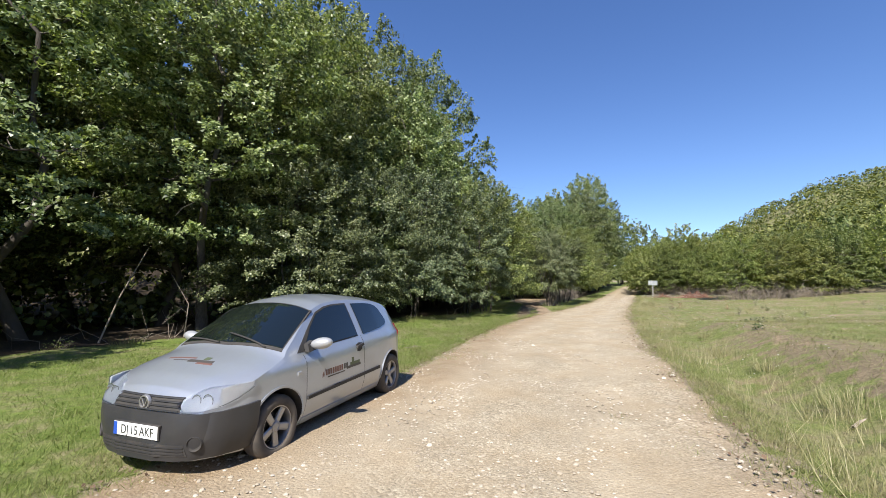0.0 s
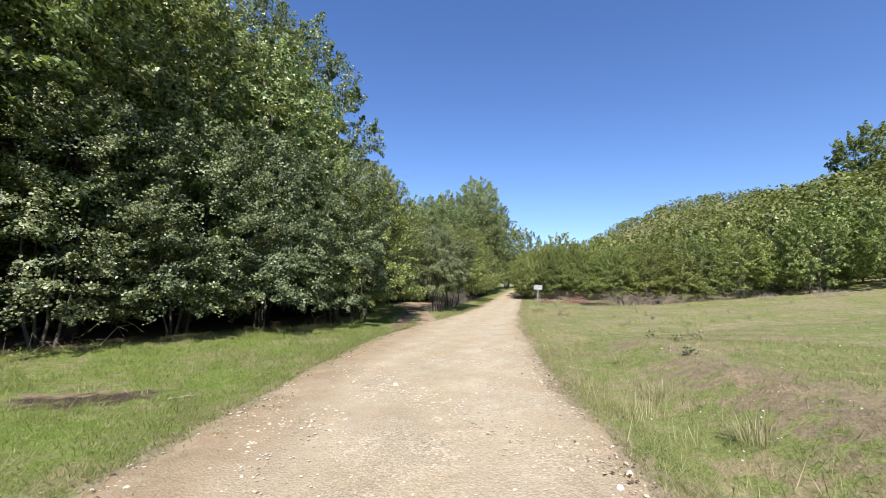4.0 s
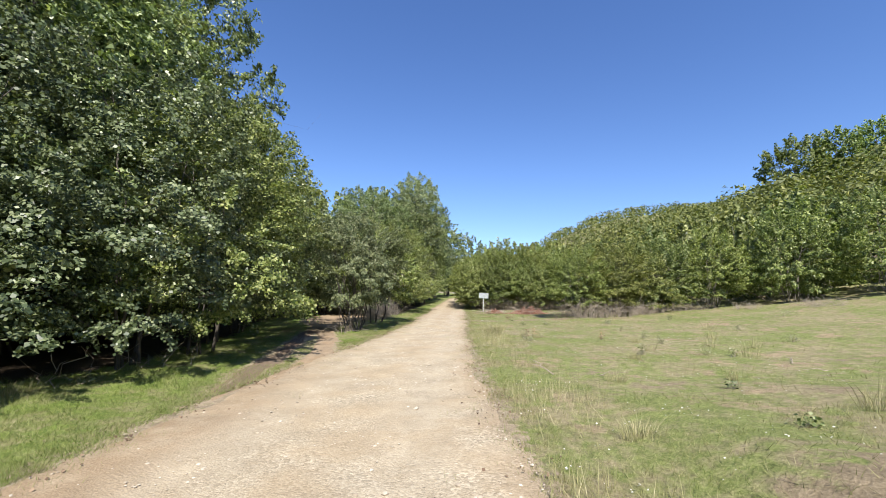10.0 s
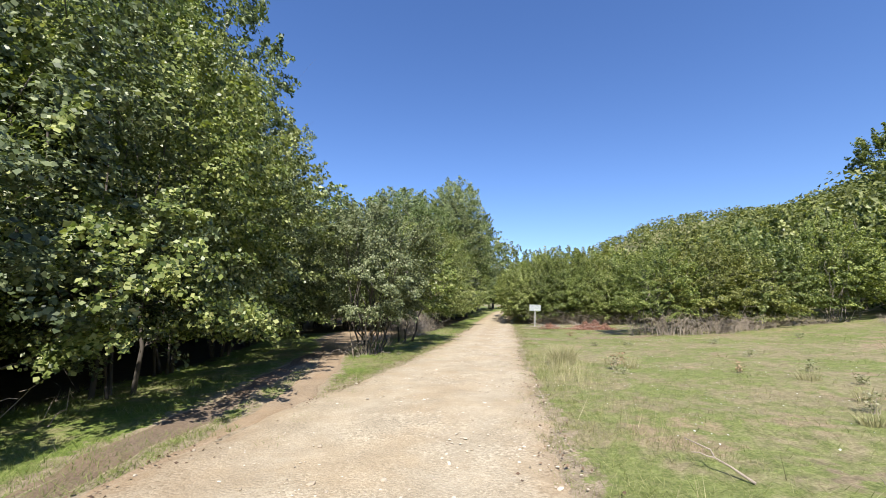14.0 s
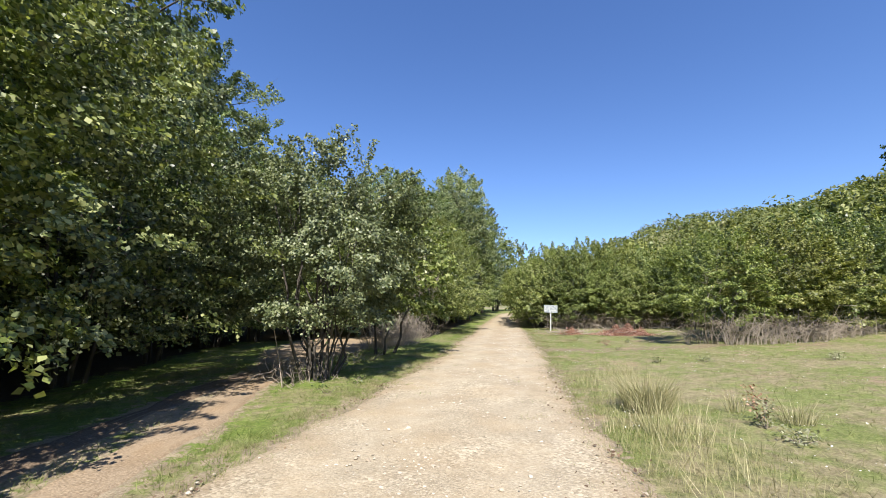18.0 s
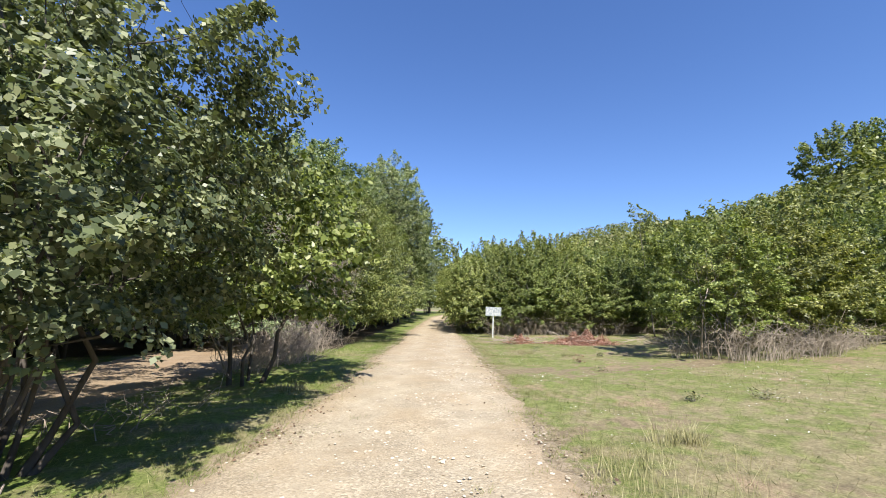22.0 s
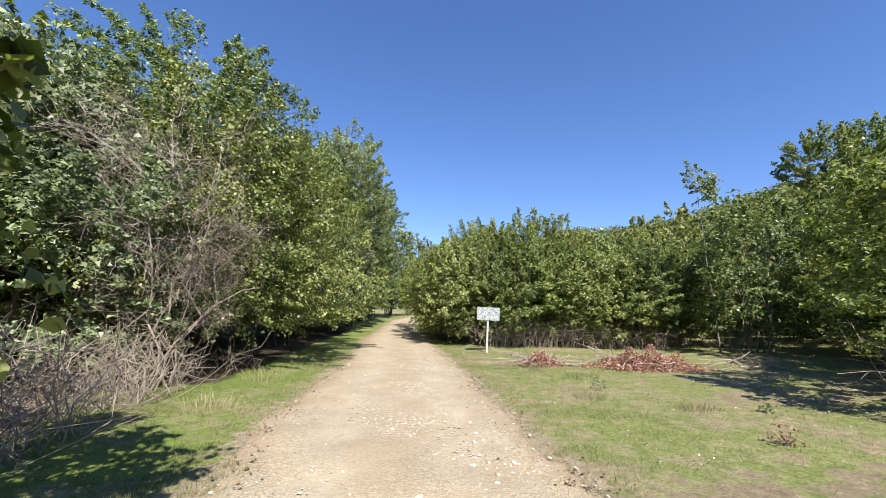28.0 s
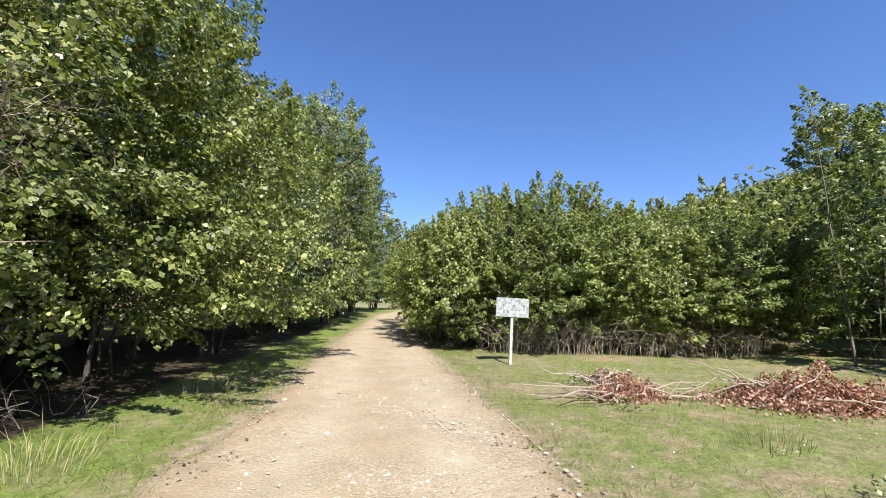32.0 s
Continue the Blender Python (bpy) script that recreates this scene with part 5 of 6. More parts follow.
for k, (x, y, w, d, h, n, a) in enumerate(((26.4, 29.9, 1.3, 0.7, 0.8, 150, 0), (29.2, 29.3, 1.6, 0.6, 0.6, 130, -10), (30.4, 26.2, 1.2, 0.7, 0.5, 110, 20), (31.6, 23.2, 1.3, 0.9, 0.6, 130, 50), (33.4, 19.6, 1.4, 0.8, 0.6, 110, 60), (6.9, 27.3, 0.6, 0.3, 0.45, 26, 50), (6.5, 28.6, 0.6, 0.4, 0.6, 24, 50),
                                          (10.2, 35.2, 0.9, 0.5, 1.3, 190, 60), (9.4, 34.0, 0.7, 0.4, 1.1, 110, 60), (10.9, 37.2, 1.0, 0.6, 1.2, 170, 60), (7.9, 29.6, 0.9, 0.4, 0.5, 30, 55), (12.3, 40.2, 0.9, 0.6, 0.7, 40, 60),
                                          (24.4, 44.2, 1.4, 0.5, 1.0, 30, -10), (27.0, 43.2, 1.4, 0.5, 1.0, 30, -20), (29.6, 40.6, 1.0, 0.7, 1.8, 60, 10), (24.8, 35.1, 1.0, 0.5, 0.35, 70, -20),
                                          (1.2, 20.0, 1.2, 0.5, 0.7, 14, 50), (-5.0, 15.0, 1.5, 0.5, 0.9, 10, 40), (-8.8, 11.2, 1.4, 0.5, 1.3, 9, 40))):
    brushwood(x, y, w, d, h, n, a, seed=k)


def coppice(x, y, wide, tall, n, turn):
    """Close pale stems that fan out and arch over, bare below the leaves."""
    rng = np.random.default_rng(int(x * 11 + y))
    many = []
    for _ in range(n):
        u = rng.uniform(-1, 1)
        a = np.array((u * wide, rng.normal(0, 0.22), -0.04))
        ln = tall * rng.uniform(0.35, 1.3)
        out = np.array((u * 0.3 + rng.normal(0, 0.55), rng.normal(-0.35, 0.4), 0.0)) * ln
        top = np.array((0, 0, ln * rng.uniform(0.65, 1.0)))
        f = np.linspace(0, 1, 6)[:, None]
        p = a + out * f ** 1.8 + top * (1 - (1 - f) ** 1.7) * (1 - 0.25 * f ** 3) + rng.normal(0, 0.018, (6, 3))
        many.append((p, rng.uniform(0.004, 0.012) * np.linspace(1, 0.35, 6)))
        for j in (2, 3, 4):
            q = p[j] + rng.normal(0, 0.22, 3) + (0, 0, 0.1)
            many.append((bent(rng, p[j], q, 3, 0.2), 0.004 * np.linspace(1, 0.4, 3)))
    ob = new("brushwood", tubes_mesh("brushwood", many, TWIG, 5))
    tagged(ob, "close pale bare stems fanning out under the thicket", "brushwood", "dead brushwood", "stuff")
    ob.matrix_basis = pose(x, y, float(land(x, y)), 0, 0, turn)


for x, y, w, h, n, a in ((21.4, 29.7, 1.0, 1.0, 90, -12), (23.5, 29.4, 1.2, 1.0, 100, -4), (25.4, 29.6, 0.9, 0.8, 50, 5), (20.8, 31.1, 0.5, 1.0, 30, -50), (24.4, 44.4, 1.2, 1.2, 50, -10), (22.9, 45.0, 0.7, 1.2, 34, -20), (26.3, 43.4, 1.2, 1.3, 50, -25), (28.2, 42.2, 1.0, 1.3, 44, -40), (29.4, 40.0, 0.8, 1.2, 30, -60), (22.9, 43.6, 0.8, 1.1, 46, -35), (24.2, 42.2, 0.9, 1.2, 56, -40), (25.6, 41.0, 0.9, 1.2, 56, -40), (26.8, 39.8, 0.8, 1.1, 46, -45)):
    coppice(x, y, w, h, n, a)


def withered_pile(x, y, wide, deep, tall, n, turn):
    """Cut branches with withered brown leaves, heaped on the grass."""
    rng = np.random.default_rng(int(x * 7))
    ob = thing("branch_pile", "heap of cut branches with withered red-brown leaves", "branch pile", "heaps of cut branches")
    for i in range(14):
        a = np.array((rng.uniform(-wide, wide) * 0.9, rng.uniform(-deep, deep) * 0.6, 0.05))
        b = a + np.array((rng.choice((-1, 1)) * rng.uniform(0.7, 1.5), rng.normal(0, 0.5), rng.uniform(0.05, tall)))
        part("branch", tubes_mesh("branch", [(bent(rng, a, b, 6, 0.1), 0.02 * np.linspace(1, 0.3, 6))], TWIG, 6), ob)
    u = rng.normal(0, 0.42, (n, 2))
    lump = 0.65 + 0.35 * np.sin(7 * u[:, 0] + 1.0) * np.sin(9 * u[:, 1]) + 0.10 * np.sin(15 * u[:, 0])
    c = np.stack([u[:, 0] * wide, u[:, 1] * deep, tall * lump * np.exp(-(u ** 2).sum(1) * 1.2) * rng.uniform(0.02, 1.2, n)], 1)
    c[:, 2] = np.maximum(c[:, 2], 0.02)
    nn = unit(rng.normal(0, 1.0, (n, 3)) + (0, 0, 0.3))
    part("withered_foliage", leaves_mesh("withered_foliage", rng, c, nn, rng.uniform(0.025, 0.062, n), LEAF_BROWN), ob)
    ob.matrix_basis = pose(x, y, float(land(x, y)), 0, 0, turn)


withered_pile(19.9, 38.1, 0.65, 0.45, 0.36, 2600, -20)
withered_pile(21.9, 36.4, 1.4, 0.8, 0.52, 11000, -38)
withered_pile(20.9, 39.3, 0.5, 0.35, 0.22, 400, 10)


def bare_pole(pts, r, label):
    ob = tagged(new("bare_branch", tubes_mesh("bare_branch", [(np.array(pts, float), r * np.linspace(1, 0.35, len(pts)))], TWIG, 6)), label, "branch", "bare arching branches")
    return ob


bare_pole([(21.0, 30.9, 0.0), (20.5, 30.6, 0.7), (20.3, 30.4, 1.4), (20.5, 30.4, 2.0), (21.0, 30.6, 2.4), (21.8, 30.9, 2.6)], 0.022, "pale bare branch arching out of the thicket")
bare_pole([(8.9, 33.2, 0.0), (8.7, 33.0, 0.6), (8.4, 32.8, 1.2), (8.5, 32.6, 1.9)], 0.02, "pale dead stem beside the road")
bare_pole([(11.2, 38.6, 0.0), (11.6, 38.5, 0.8), (12.1, 38.5, 1.45), (12.6, 38.6, 1.8), (13.0, 38.9, 1.9)], 0.017, "pale dead limb reaching over the grass")
bare_pole([(6.6, 26.9, 0.0), (6.5, 26.9, 0.6), (6.4, 26.8, 1.1), (6.1, 26.7, 1.3)], 0.012, "thin dead stem with peeling grey bark")
bare_pole([(-9.2, 11.3, 0.0), (-8.8, 11.4, 1.2), (-8.2, 11.6, 2.6)], 0.025, "thin bare stem at the edge of the wood")
bare_pole([(-7.6, 12.4, 0.0), (-7.5, 12.4, 1.0), (-8.0, 12.3, 1.9)], 0.018, "thin bare stem at the edge of the wood")


def fallen_stick(x, y, length, turn, r, rise, label):
    rng = np.random.default_rng(int(abs(x) * 31 + abs(y) * 17))
    p = bent(rng, (0, 0, r), (length, 0, r + rise), 7, 0.06)
    p[:, 2] = np.maximum(p[:, 2], r * 0.6)
    many = [(p, r * np.linspace(1, 0.4, 7)), (bent(rng, p[3], p[3] + np.array((0.25 * length, 0.16 * length, 0.03 * length)), 4, 0.1), r * np.linspace(0.6, 0.25, 4))]
    ob = tagged(new("fallen_stick", tubes_mesh("fallen_stick", many, TWIG, 6)), label, "stick", "sticks on the ground")
    ob.matrix_basis = pose(x, y, float(land(x, y)), 0, 0, turn)


for x, y, ln, a, r, z in ((4.05, 4.25, 1.2, 15, 0.018, 0.22), (23.9, 35.2, 1.7, -30, 0.022, 0.03), (24.7, 35.5, 1.5, 150, 0.02, 0.10), (21.9, 36.6, 1.2, 170, 0.018, 0.02), (24.4, 34.4, 0.9, 60, 0.014, 0.12), (22.0, 34.2, 0.6, 20, 0.008, 0.03),
                        (-0.9, 9.9, 0.4, 20, 0.012, 0.01), (13.3, 32.2, 0.35, 10, 0.008, 0.0), (9.3, 20.5, 0.5, 200, 0.007, 0.03), (10.9, 27.0, 0.3, 40, 0.006, 0.0), (24.9, 31.9, 1.6, 95, 0.018, 0.25), (14.1, 15.4, 0.7, 30, 0.01, 0.05), (13.9, 14.7, 0.6, 160, 0.008, 0.03), (9.0, 16.8, 0.6, 100, 0.012, 0.2), (9.7, 16.3, 0.45, 20, 0.008, 0.05), (22.4, 29.2, 1.1, 10, 0.012, 0.04), (24.0, 28.9, 0.7, 170, 0.01, 0.05), (5.9, 27.6, 1.3, 20, 0.010, 0.7)):
    fallen_stick(x, y, ln, a, r, z, "bleached dead stick lying on the grass")

# ---- sign ----
PAINT_WHITE = Mat("weathered_white_paint", 0.7)
_n = PAINT_WHITE.noise(9, 6, 0.7)
PAINT_WHITE.colour(PAINT_WHITE.ramp(_n, [(0.30, (0.20, 0.195, 0.18)), (0.47, (0.40, 0.41, 0.40)), (0.7, (0.52, 0.53, 0.52))])).bump(_n, 0.2, 0.004)
FADED = Mat("faded_grey_paint", 0.75)
_n = FADED.noise(16, 6, 0.7)
FADED.colour(FADED.ramp(_n, [(0.34, (0.13, 0.15, 0.15)), (0.5, (0.27, 0.295, 0.295)), (0.66, (0.46, 0.48, 0.47))])).bump(_n, 0.2, 0.004)
INK = Mat("faded_blue_lettering", 0.7).colour((0.13, 0.16, 0.21)).m


def sign():
    ob = thing("sign", "weathered grey board sign with flaking lettering on a white post", "sign")
    part("post", boxed("post", PAINT_WHITE.m, -0.034, 0.034, -0.034, 0.034, -0.2, 1.56, bevel=0.006), ob)
    board = part("board", boxed("board", FADED.m, -0.41, 0.41, -0.060, -0.036, 1.14, 1.60, bevel=0.004), ob)
    rng = np.random.default_rng(3)
    for z, h, x0, x1, step in ((1.53, 0.05, -0.26, 0.30, 0.052), (1.415, 0.085, -0.34, 0.34, 0.085), (1.26, 0.085, -0.32, 0.34, 0.085)):
        x = x0
        while x < x1:
            w = step * rng.uniform(0.35, 0.7)
            if rng.uniform() > 0.15:
                part("lettering", boxed("lettering", INK if rng.uniform() < 0.35 else PAINT_WHITE.m, x, x + w, -0.0630, -0.0595, z - h / 2 * rng.uniform(0.6, 1), z + h / 2 * rng.uniform(0.6, 1)), board)
            x += step
    ob.matrix_basis = pose(20.95, 41.9, float(land(20.95, 41.9)), 0, 1.5, -26)


sign()

# ---- grass, weeds and stones ----


def blade_material(name, stops, through=0.3, dryness=0.8):
    k = Mat(name, 0.6, 0, 0.3)
    g = k.add("ShaderNodeNewGeometry")
    c = k.ramp(g.outputs["Random Per Island"], stops)
    dry = k.ramp(g.outputs["Random Per Island"], [(0, (0.22, 0.195, 0.095)), (1, (0.40, 0.35, 0.20))])
    c = k.mix(k.grey(k.math('ADD', k.noise(3.2, 5, 0.6), k.noise(0.45, 4, 0.6)), 0.86, 1.12, 0.0, dryness), c, dry)
    k.colour(c)
    tr = k.add("ShaderNodeBsdfTranslucent")
    k.link(c, tr.inputs["Color"])
    ms = k.add("ShaderNodeMixShader")
    ms.inputs[0].default_value = through
    k.link(k.b.outputs[0], ms.inputs[1])
    k.link(tr.outputs[0], ms.inputs[2])
    k.link(ms.outputs[0], k.t.nodes["Material Output"].inputs["Surface"])
    return k.m


BLADE = blade_material("grass_blade", [(0, (0.14, 0.180, 0.046)), (0.5, (0.235, 0.268, 0.082)), (1, (0.40, 0.385, 0.18))], 0.45, 0.7)
BLADE_LUSH = blade_material("lush_blade", [(0, (0.080, 0.128, 0.022)), (0.5, (0.170, 0.228, 0.048)), (1, (0.30, 0.33, 0.11))], 0.4, 0.25)
STRAW = Mat("straw", 0.7)
_g = STRAW.add("ShaderNodeNewGeometry")
STRAW.colour(STRAW.ramp(_g.outputs["Random Per Island"], [(0, (0.17, 0.175, 0.065)), (0.6, (0.30, 0.275, 0.135)), (1, (0.43, 0.385, 0.23))]))
STRAW = STRAW.m


def blades(name, label, x, y, h, w, material, rng, lean=0.45):
    n = len(x)
    a = rng.uniform(0, 2 * math.pi, n)
    z = land(x, y) - 0.01
    side = np.stack([np.cos(a), np.sin(a), np.zeros(n)], 1) * (w / 2)[:, None]
    base = np.stack([x, y, z], 1)
    tip = base + np.stack([rng.normal(0, lean, n) * h, rng.normal(0, lean, n) * h, h], 1)
    v = np.stack([base - side, base + side, tip], 1)
    me = quads(name, v.reshape(-1, 3), n, material, corners=3)
    return tagged(new(name, me), label, "grass", kind="stuff")


def scatter(rng, n, y0, y1, o0, o1, sides=(-1, 1)):
    """Places between o0 and o1 metres outside the road's edges."""
    m = n // 14 + 1
    y = rng.uniform(y0, y1, m)
    o = rng.uniform(o0, o1, m)
    s = rng.choice(sides, m)
    x = np.where(s < 0, road_left(y) - o, road_right(y) + o)
    spread = 0.06 + 0.06 * np.clip(o, 0, 6)
    x = np.repeat(x, 14) + rng.normal(0, 1, m * 14) * np.repeat(spread, 14)
    y = np.repeat(y, 14) + rng.normal(0, 1, m * 14) * np.repeat(spread, 14)
    ok = (fork_off(x, y) > 0.05) & (forest(x, y) < 1.0) & ~((y > 38.5) & (x < road_left(y) - 1.9))
    dirt = (x + 2.2) ** 2 / 1.7 + (y - 10.4) ** 2 / 0.2 < 1
    return x[ok & ~dirt], y[ok & ~dirt]


G = np.random.default_rng(77)


def patchy(x, y):
    return 0.5 + 0.5 * np.sin(2.3 * x + 1.1 * np.sin(1.7 * y)) * np.sin(1.9 * y + 1.3 * np.sin(1.3 * x))


for o0, o1, y0, y1, n, hh, ww in ((-0.45, 0.0, 1, 48, 9000, 0.04, 0.006), (-0.15, 0.5, 1, 48, 42000, 0.06, 0.006), (0.3, 2.0, 1, 48, 110000, 0.055, 0.006), (2.0, 6.0, 0, 44, 120000, 0.05, 0.0065), (6.0, 16.0, 0, 40, 100000, 0.05, 0.010)):
    for way, material, label in ((1, BLADE, "short grazed meadow grass, green and straw coloured"), (-1, BLADE_LUSH, "short lush green grass beside the wood")):
        x, y = scatter(G, n // 2, y0, y1, o0, o1, (way,))
        keep = G.uniform(0, 1, len(x)) < (0.30 + 0.70 * patchy(x, y)) * np.clip(1 - 2.0 * bare_patches(x, y), 0.05, 1)
        x, y = x[keep], y[keep]
        blades("grass", label, x, y, hh * G.uniform(0.5, 1.6, len(x)), ww * G.uniform(0.7, 1.4, len(x)), material, G, 0.95)
x, y = scatter(G, 9000, 1, 26, 0.1, 1.5, (1,))
keep = G.uniform(0, 1, len(x)) < patchy(0.6 * x, 0.6 * y) ** 2
blades("tall_grass", "tall dry grass along the road's verge", x[keep], y[keep], G.uniform(0.12, 0.38, keep.sum()), G.uniform(0.004, 0.008, keep.sum()), STRAW, G, 0.3)


def near_grass():
    rng = np.random.default_rng(52)
    for way, material, label, y0, y1, o1, n in ((-1, BLADE_LUSH, "short lush green grass beside the wood", 2.5, 20, 8.0, 150000), (1, BLADE, "short grazed meadow grass, green and straw coloured", 1.5, 13, 6.0, 60000)):
        y, o = rng.uniform(y0, y1, n), o1 * rng.uniform(0, 1, n) ** 1.4
        x = np.where(way < 0, road_left(y) - o, road_right(y) + o)
        keep = rng.uniform(0, 1, n) < 0.45 + 0.55 * patchy(1.7 * x + 2, 1.7 * y)
        keep &= (forest(x, y) < 1.5) & ~((np.abs(x + 1.70) < 0.8) & (np.abs(y - 5.0) < 1.6) & (x > road_left(y)))
        keep &= ~((x + 2.2) ** 2 / 1.7 + (y - 10.4) ** 2 / 0.25 < 1)
        keep &= ~((np.abs(x - road_right(y) - 2.3) < 0.6) & (rng.uniform(0, 1, n) < 0.75))
        x, y = x[keep], y[keep]
        blades("grass", label, x, y, 0.05 * rng.uniform(0.4, 1.9, len(x)), 0.0065 * rng.uniform(0.6, 1.4, len(x)), material, rng, 0.8)


near_grass()


def ragged_verge():
    """Tufts that creep over the sandy edge of the road, and uneven longer growth beside the wood."""
    rng = np.random.default_rng(58)
    m = 1500
    y = rng.uniform(2.0, 34, m)
    o = rng.normal(0.0, 0.38, m)
    way = rng.uniform(0, 1, m) < 0.62
    x = np.where(way, road_left(y) + o, road_right(y) - o)
    k = rng.integers(6, 34, m)
    r = np.repeat(rng.uniform(0.03, 0.10, m), k)
    bx, by = np.repeat(x, k) + rng.normal(0, 1, k.sum()) * r, np.repeat(y, k) + rng.normal(0, 1, k.sum()) * r
    ok = fork_off(bx, by) > 0.0
    bx, by = bx[ok], by[ok]
    blades("grass", "small tufts of grass creeping over the road's edge", bx, by, rng.uniform(0.02, 0.075, len(bx)) + 0.02, rng.uniform(0.004, 0.008, len(bx)), BLADE, rng, 0.7)
    m = 2600
    y, o = rng.uniform(3.0, 24, m), rng.uniform(0.4, 7.5, m)
    x = road_left(y) - o
    keep = (forest(x, y) < 1.2) & (fork_off(x, y) > 0.1) & (rng.uniform(0, 1, m) < patchy(0.9 * x + 4, 0.9 * y) ** 1.5)
    x, y = x[keep], y[keep]
    k = rng.integers(12, 40, len(x))
    h = np.repeat(rng.uniform(0.05, 0.16, len(x)), k)
    n = len(h)
    bx, by = np.repeat(x, k) + rng.normal(0, 0.09, n), np.repeat(y, k) + rng.normal(0, 0.09, n)
    third = rng.uniform(0, 1, n) < 0.3
    blades("grass", "uneven longer green grass beside the wood", bx[~third], by[~third], h[~third] * rng.uniform(0.5, 1.2, (~third).sum()), rng.uniform(0.005, 0.009, (~third).sum()), BLADE_LUSH, rng, 0.6)
    blades("grass", "dry straw stalks among the green grass", bx[third], by[third], h[third] * rng.uniform(0.4, 1.1, third.sum()), rng.uniform(0.004, 0.007, third.sum()), STRAW, rng, 0.9)


ragged_verge()


def leaf_litter():
    rng = np.random.default_rng(61)
    y = rng.uniform(1.5, 40, 5200)
    left = rng.uniform(0, 1, len(y)) < 0.55
    o = rng.normal(0, 0.35, len(y))
    x = np.where(left, road_left(y) + 0.25 + np.abs(o) * 0.9 - 0.3, road_right(y) - 0.15 + 0.6 * o)
    keep = rng.uniform(0, 1, len(y)) < patchy(1.4 * x, 1.4 * y) ** 2
    x, y = x[keep], y[keep]
    c = np.stack([x, y, land(x, y) + 0.035], 1)
    me = leaves_mesh("leaf_litter", rng, c, unit(rng.normal(0, 0.35, (len(x), 3)) + (0, 0, 1)), rng.uniform(0.018, 0.05, len(x)), LITTER)
    tagged(new("leaf_litter", me), "dry brown leaves and crumbs of soil along the track", "leaf litter", kind="stuff")


LITTER = leaf_material("dry_litter", (0.07, 0.045, 0.028), (0.15, 0.10, 0.062), (0.27, 0.20, 0.125), 0.1, 0.8)
leaf_litter()

PETAL = Mat("white_petal", 0.7).colour((0.62, 0.61, 0.56)).m


def daisies():
    rng = np.random.default_rng(15)
    x, y = scatter(rng, 5200, 6, 44, 0.3, 9.0, (1,))
    keep = rng.uniform(0, 1, len(x)) < 0.40
    x, y = x[keep], y[keep]
    n = len(x)
    c = np.stack([x, y, land(x, y) + rng.uniform(0.04, 0.09, n)], 1)
    me = leaves_mesh("wild_flowers", rng, c, unit(rng.normal(0, 0.3, (n, 3)) + (0, 0, 1)), rng.uniform(0.012, 0.030, n), PETAL)
    tagged(new("wild_flowers", me), "tiny white flowers and pale bits in the meadow", "flowers", kind="stuff")


daisies()


def grass_tuft(x, y, r, h, n, material, label):
    rng = np.random.default_rng(int(abs(x * 13 + y * 7)))
    a, q = rng.uniform(0, 2 * math.pi, n), r * np.sqrt(rng.uniform(0, 1, n))
    base = np.stack([q * np.cos(a), q * np.sin(a), np.full(n, -0.02)], 1)
    hh = h * rng.uniform(0.5, 1.1, n)
    out = np.stack([np.cos(a), np.sin(a), np.zeros(n)], 1) * (0.75 * q / r * hh)[:, None] + rng.normal(0, 0.22, (n, 3)) * hh[:, None]
    mid = base + out * 0.35 + np.stack([np.zeros(n), np.zeros(n), 0.62 * hh], 1)
    tip = base + out + np.stack([np.zeros(n), np.zeros(n), hh], 1)
    b = rng.uniform(0, 2 * math.pi, n)
    side = np.stack([np.cos(b), np.sin(b), np.zeros(n)], 1) * 0.003
    v = np.stack([base - side, base + side, mid + side * 0.8, base - side, mid + side * 0.8, mid - side * 0.8, mid - side * 0.8, mid + side * 0.8, tip], 1)
    ob = tagged(new("grass_tuft", quads("grass_tuft", v.reshape(-1, 3), 3 * n, material, corners=3)), label, "grass tuft", "tufts in the meadow")
    ob.matrix_basis = pose(x, y, float(land(x, y)))


grass_tuft(11.45, 23.5, 0.28, 0.46, 1300, STRAW, "tall dry straw-coloured grass tuft in the meadow")
for x, y, r, h, m in ((10.9, 22.4, 0.2, 0.3, STRAW), (12.6, 22.4, 0.12, 0.35, STRAW), (7.6, 13.5, 0.14, 0.28, STRAW), (5.2, 6.8, 0.16, 0.30, STRAW), (4.4, 4.6, 0.2, 0.34, STRAW), (5.6, 8.6, 0.15, 0.26, STRAW), (6.6, 10.6, 0.14, 0.24, STRAW),
                    (13.4, 26.2, 0.12, 0.3, STRAW), (12.0, 17.6, 0.1, 0.25, STRAW), (14.4, 19.8, 0.14, 0.28, STRAW), (9.6, 15.8, 0.12, 0.26, STRAW), (18.2, 33.2, 0.2, 0.22, BLADE), (19.0, 36.0, 0.25, 0.22, BLADE), (17.6, 34.6, 0.2, 0.2, BLADE), (23.0, 35.6, 0.25, 0.22, BLADE),
                    (-2.9, 16.3, 0.3, 0.3, BLADE), (-1.2, 17.0, 0.3, 0.34, BLADE), (-5.6, 13.7, 0.3, 0.28, BLADE), (0.3, 18.4, 0.25, 0.3, BLADE), (-8.0, 10.8, 0.3, 0.3, BLADE), (9.9, 31.0, 0.2, 0.24, BLADE), (12.1, 36.4, 0.3, 0.3, STRAW), (13.2, 38.8, 0.3, 0.34, STRAW), (14.5, 41.8, 0.3, 0.32, STRAW)):
    grass_tuft(x, y, 1.3 * r, 0.8 * h, 150, m, "tuft of longer grass in the meadow")


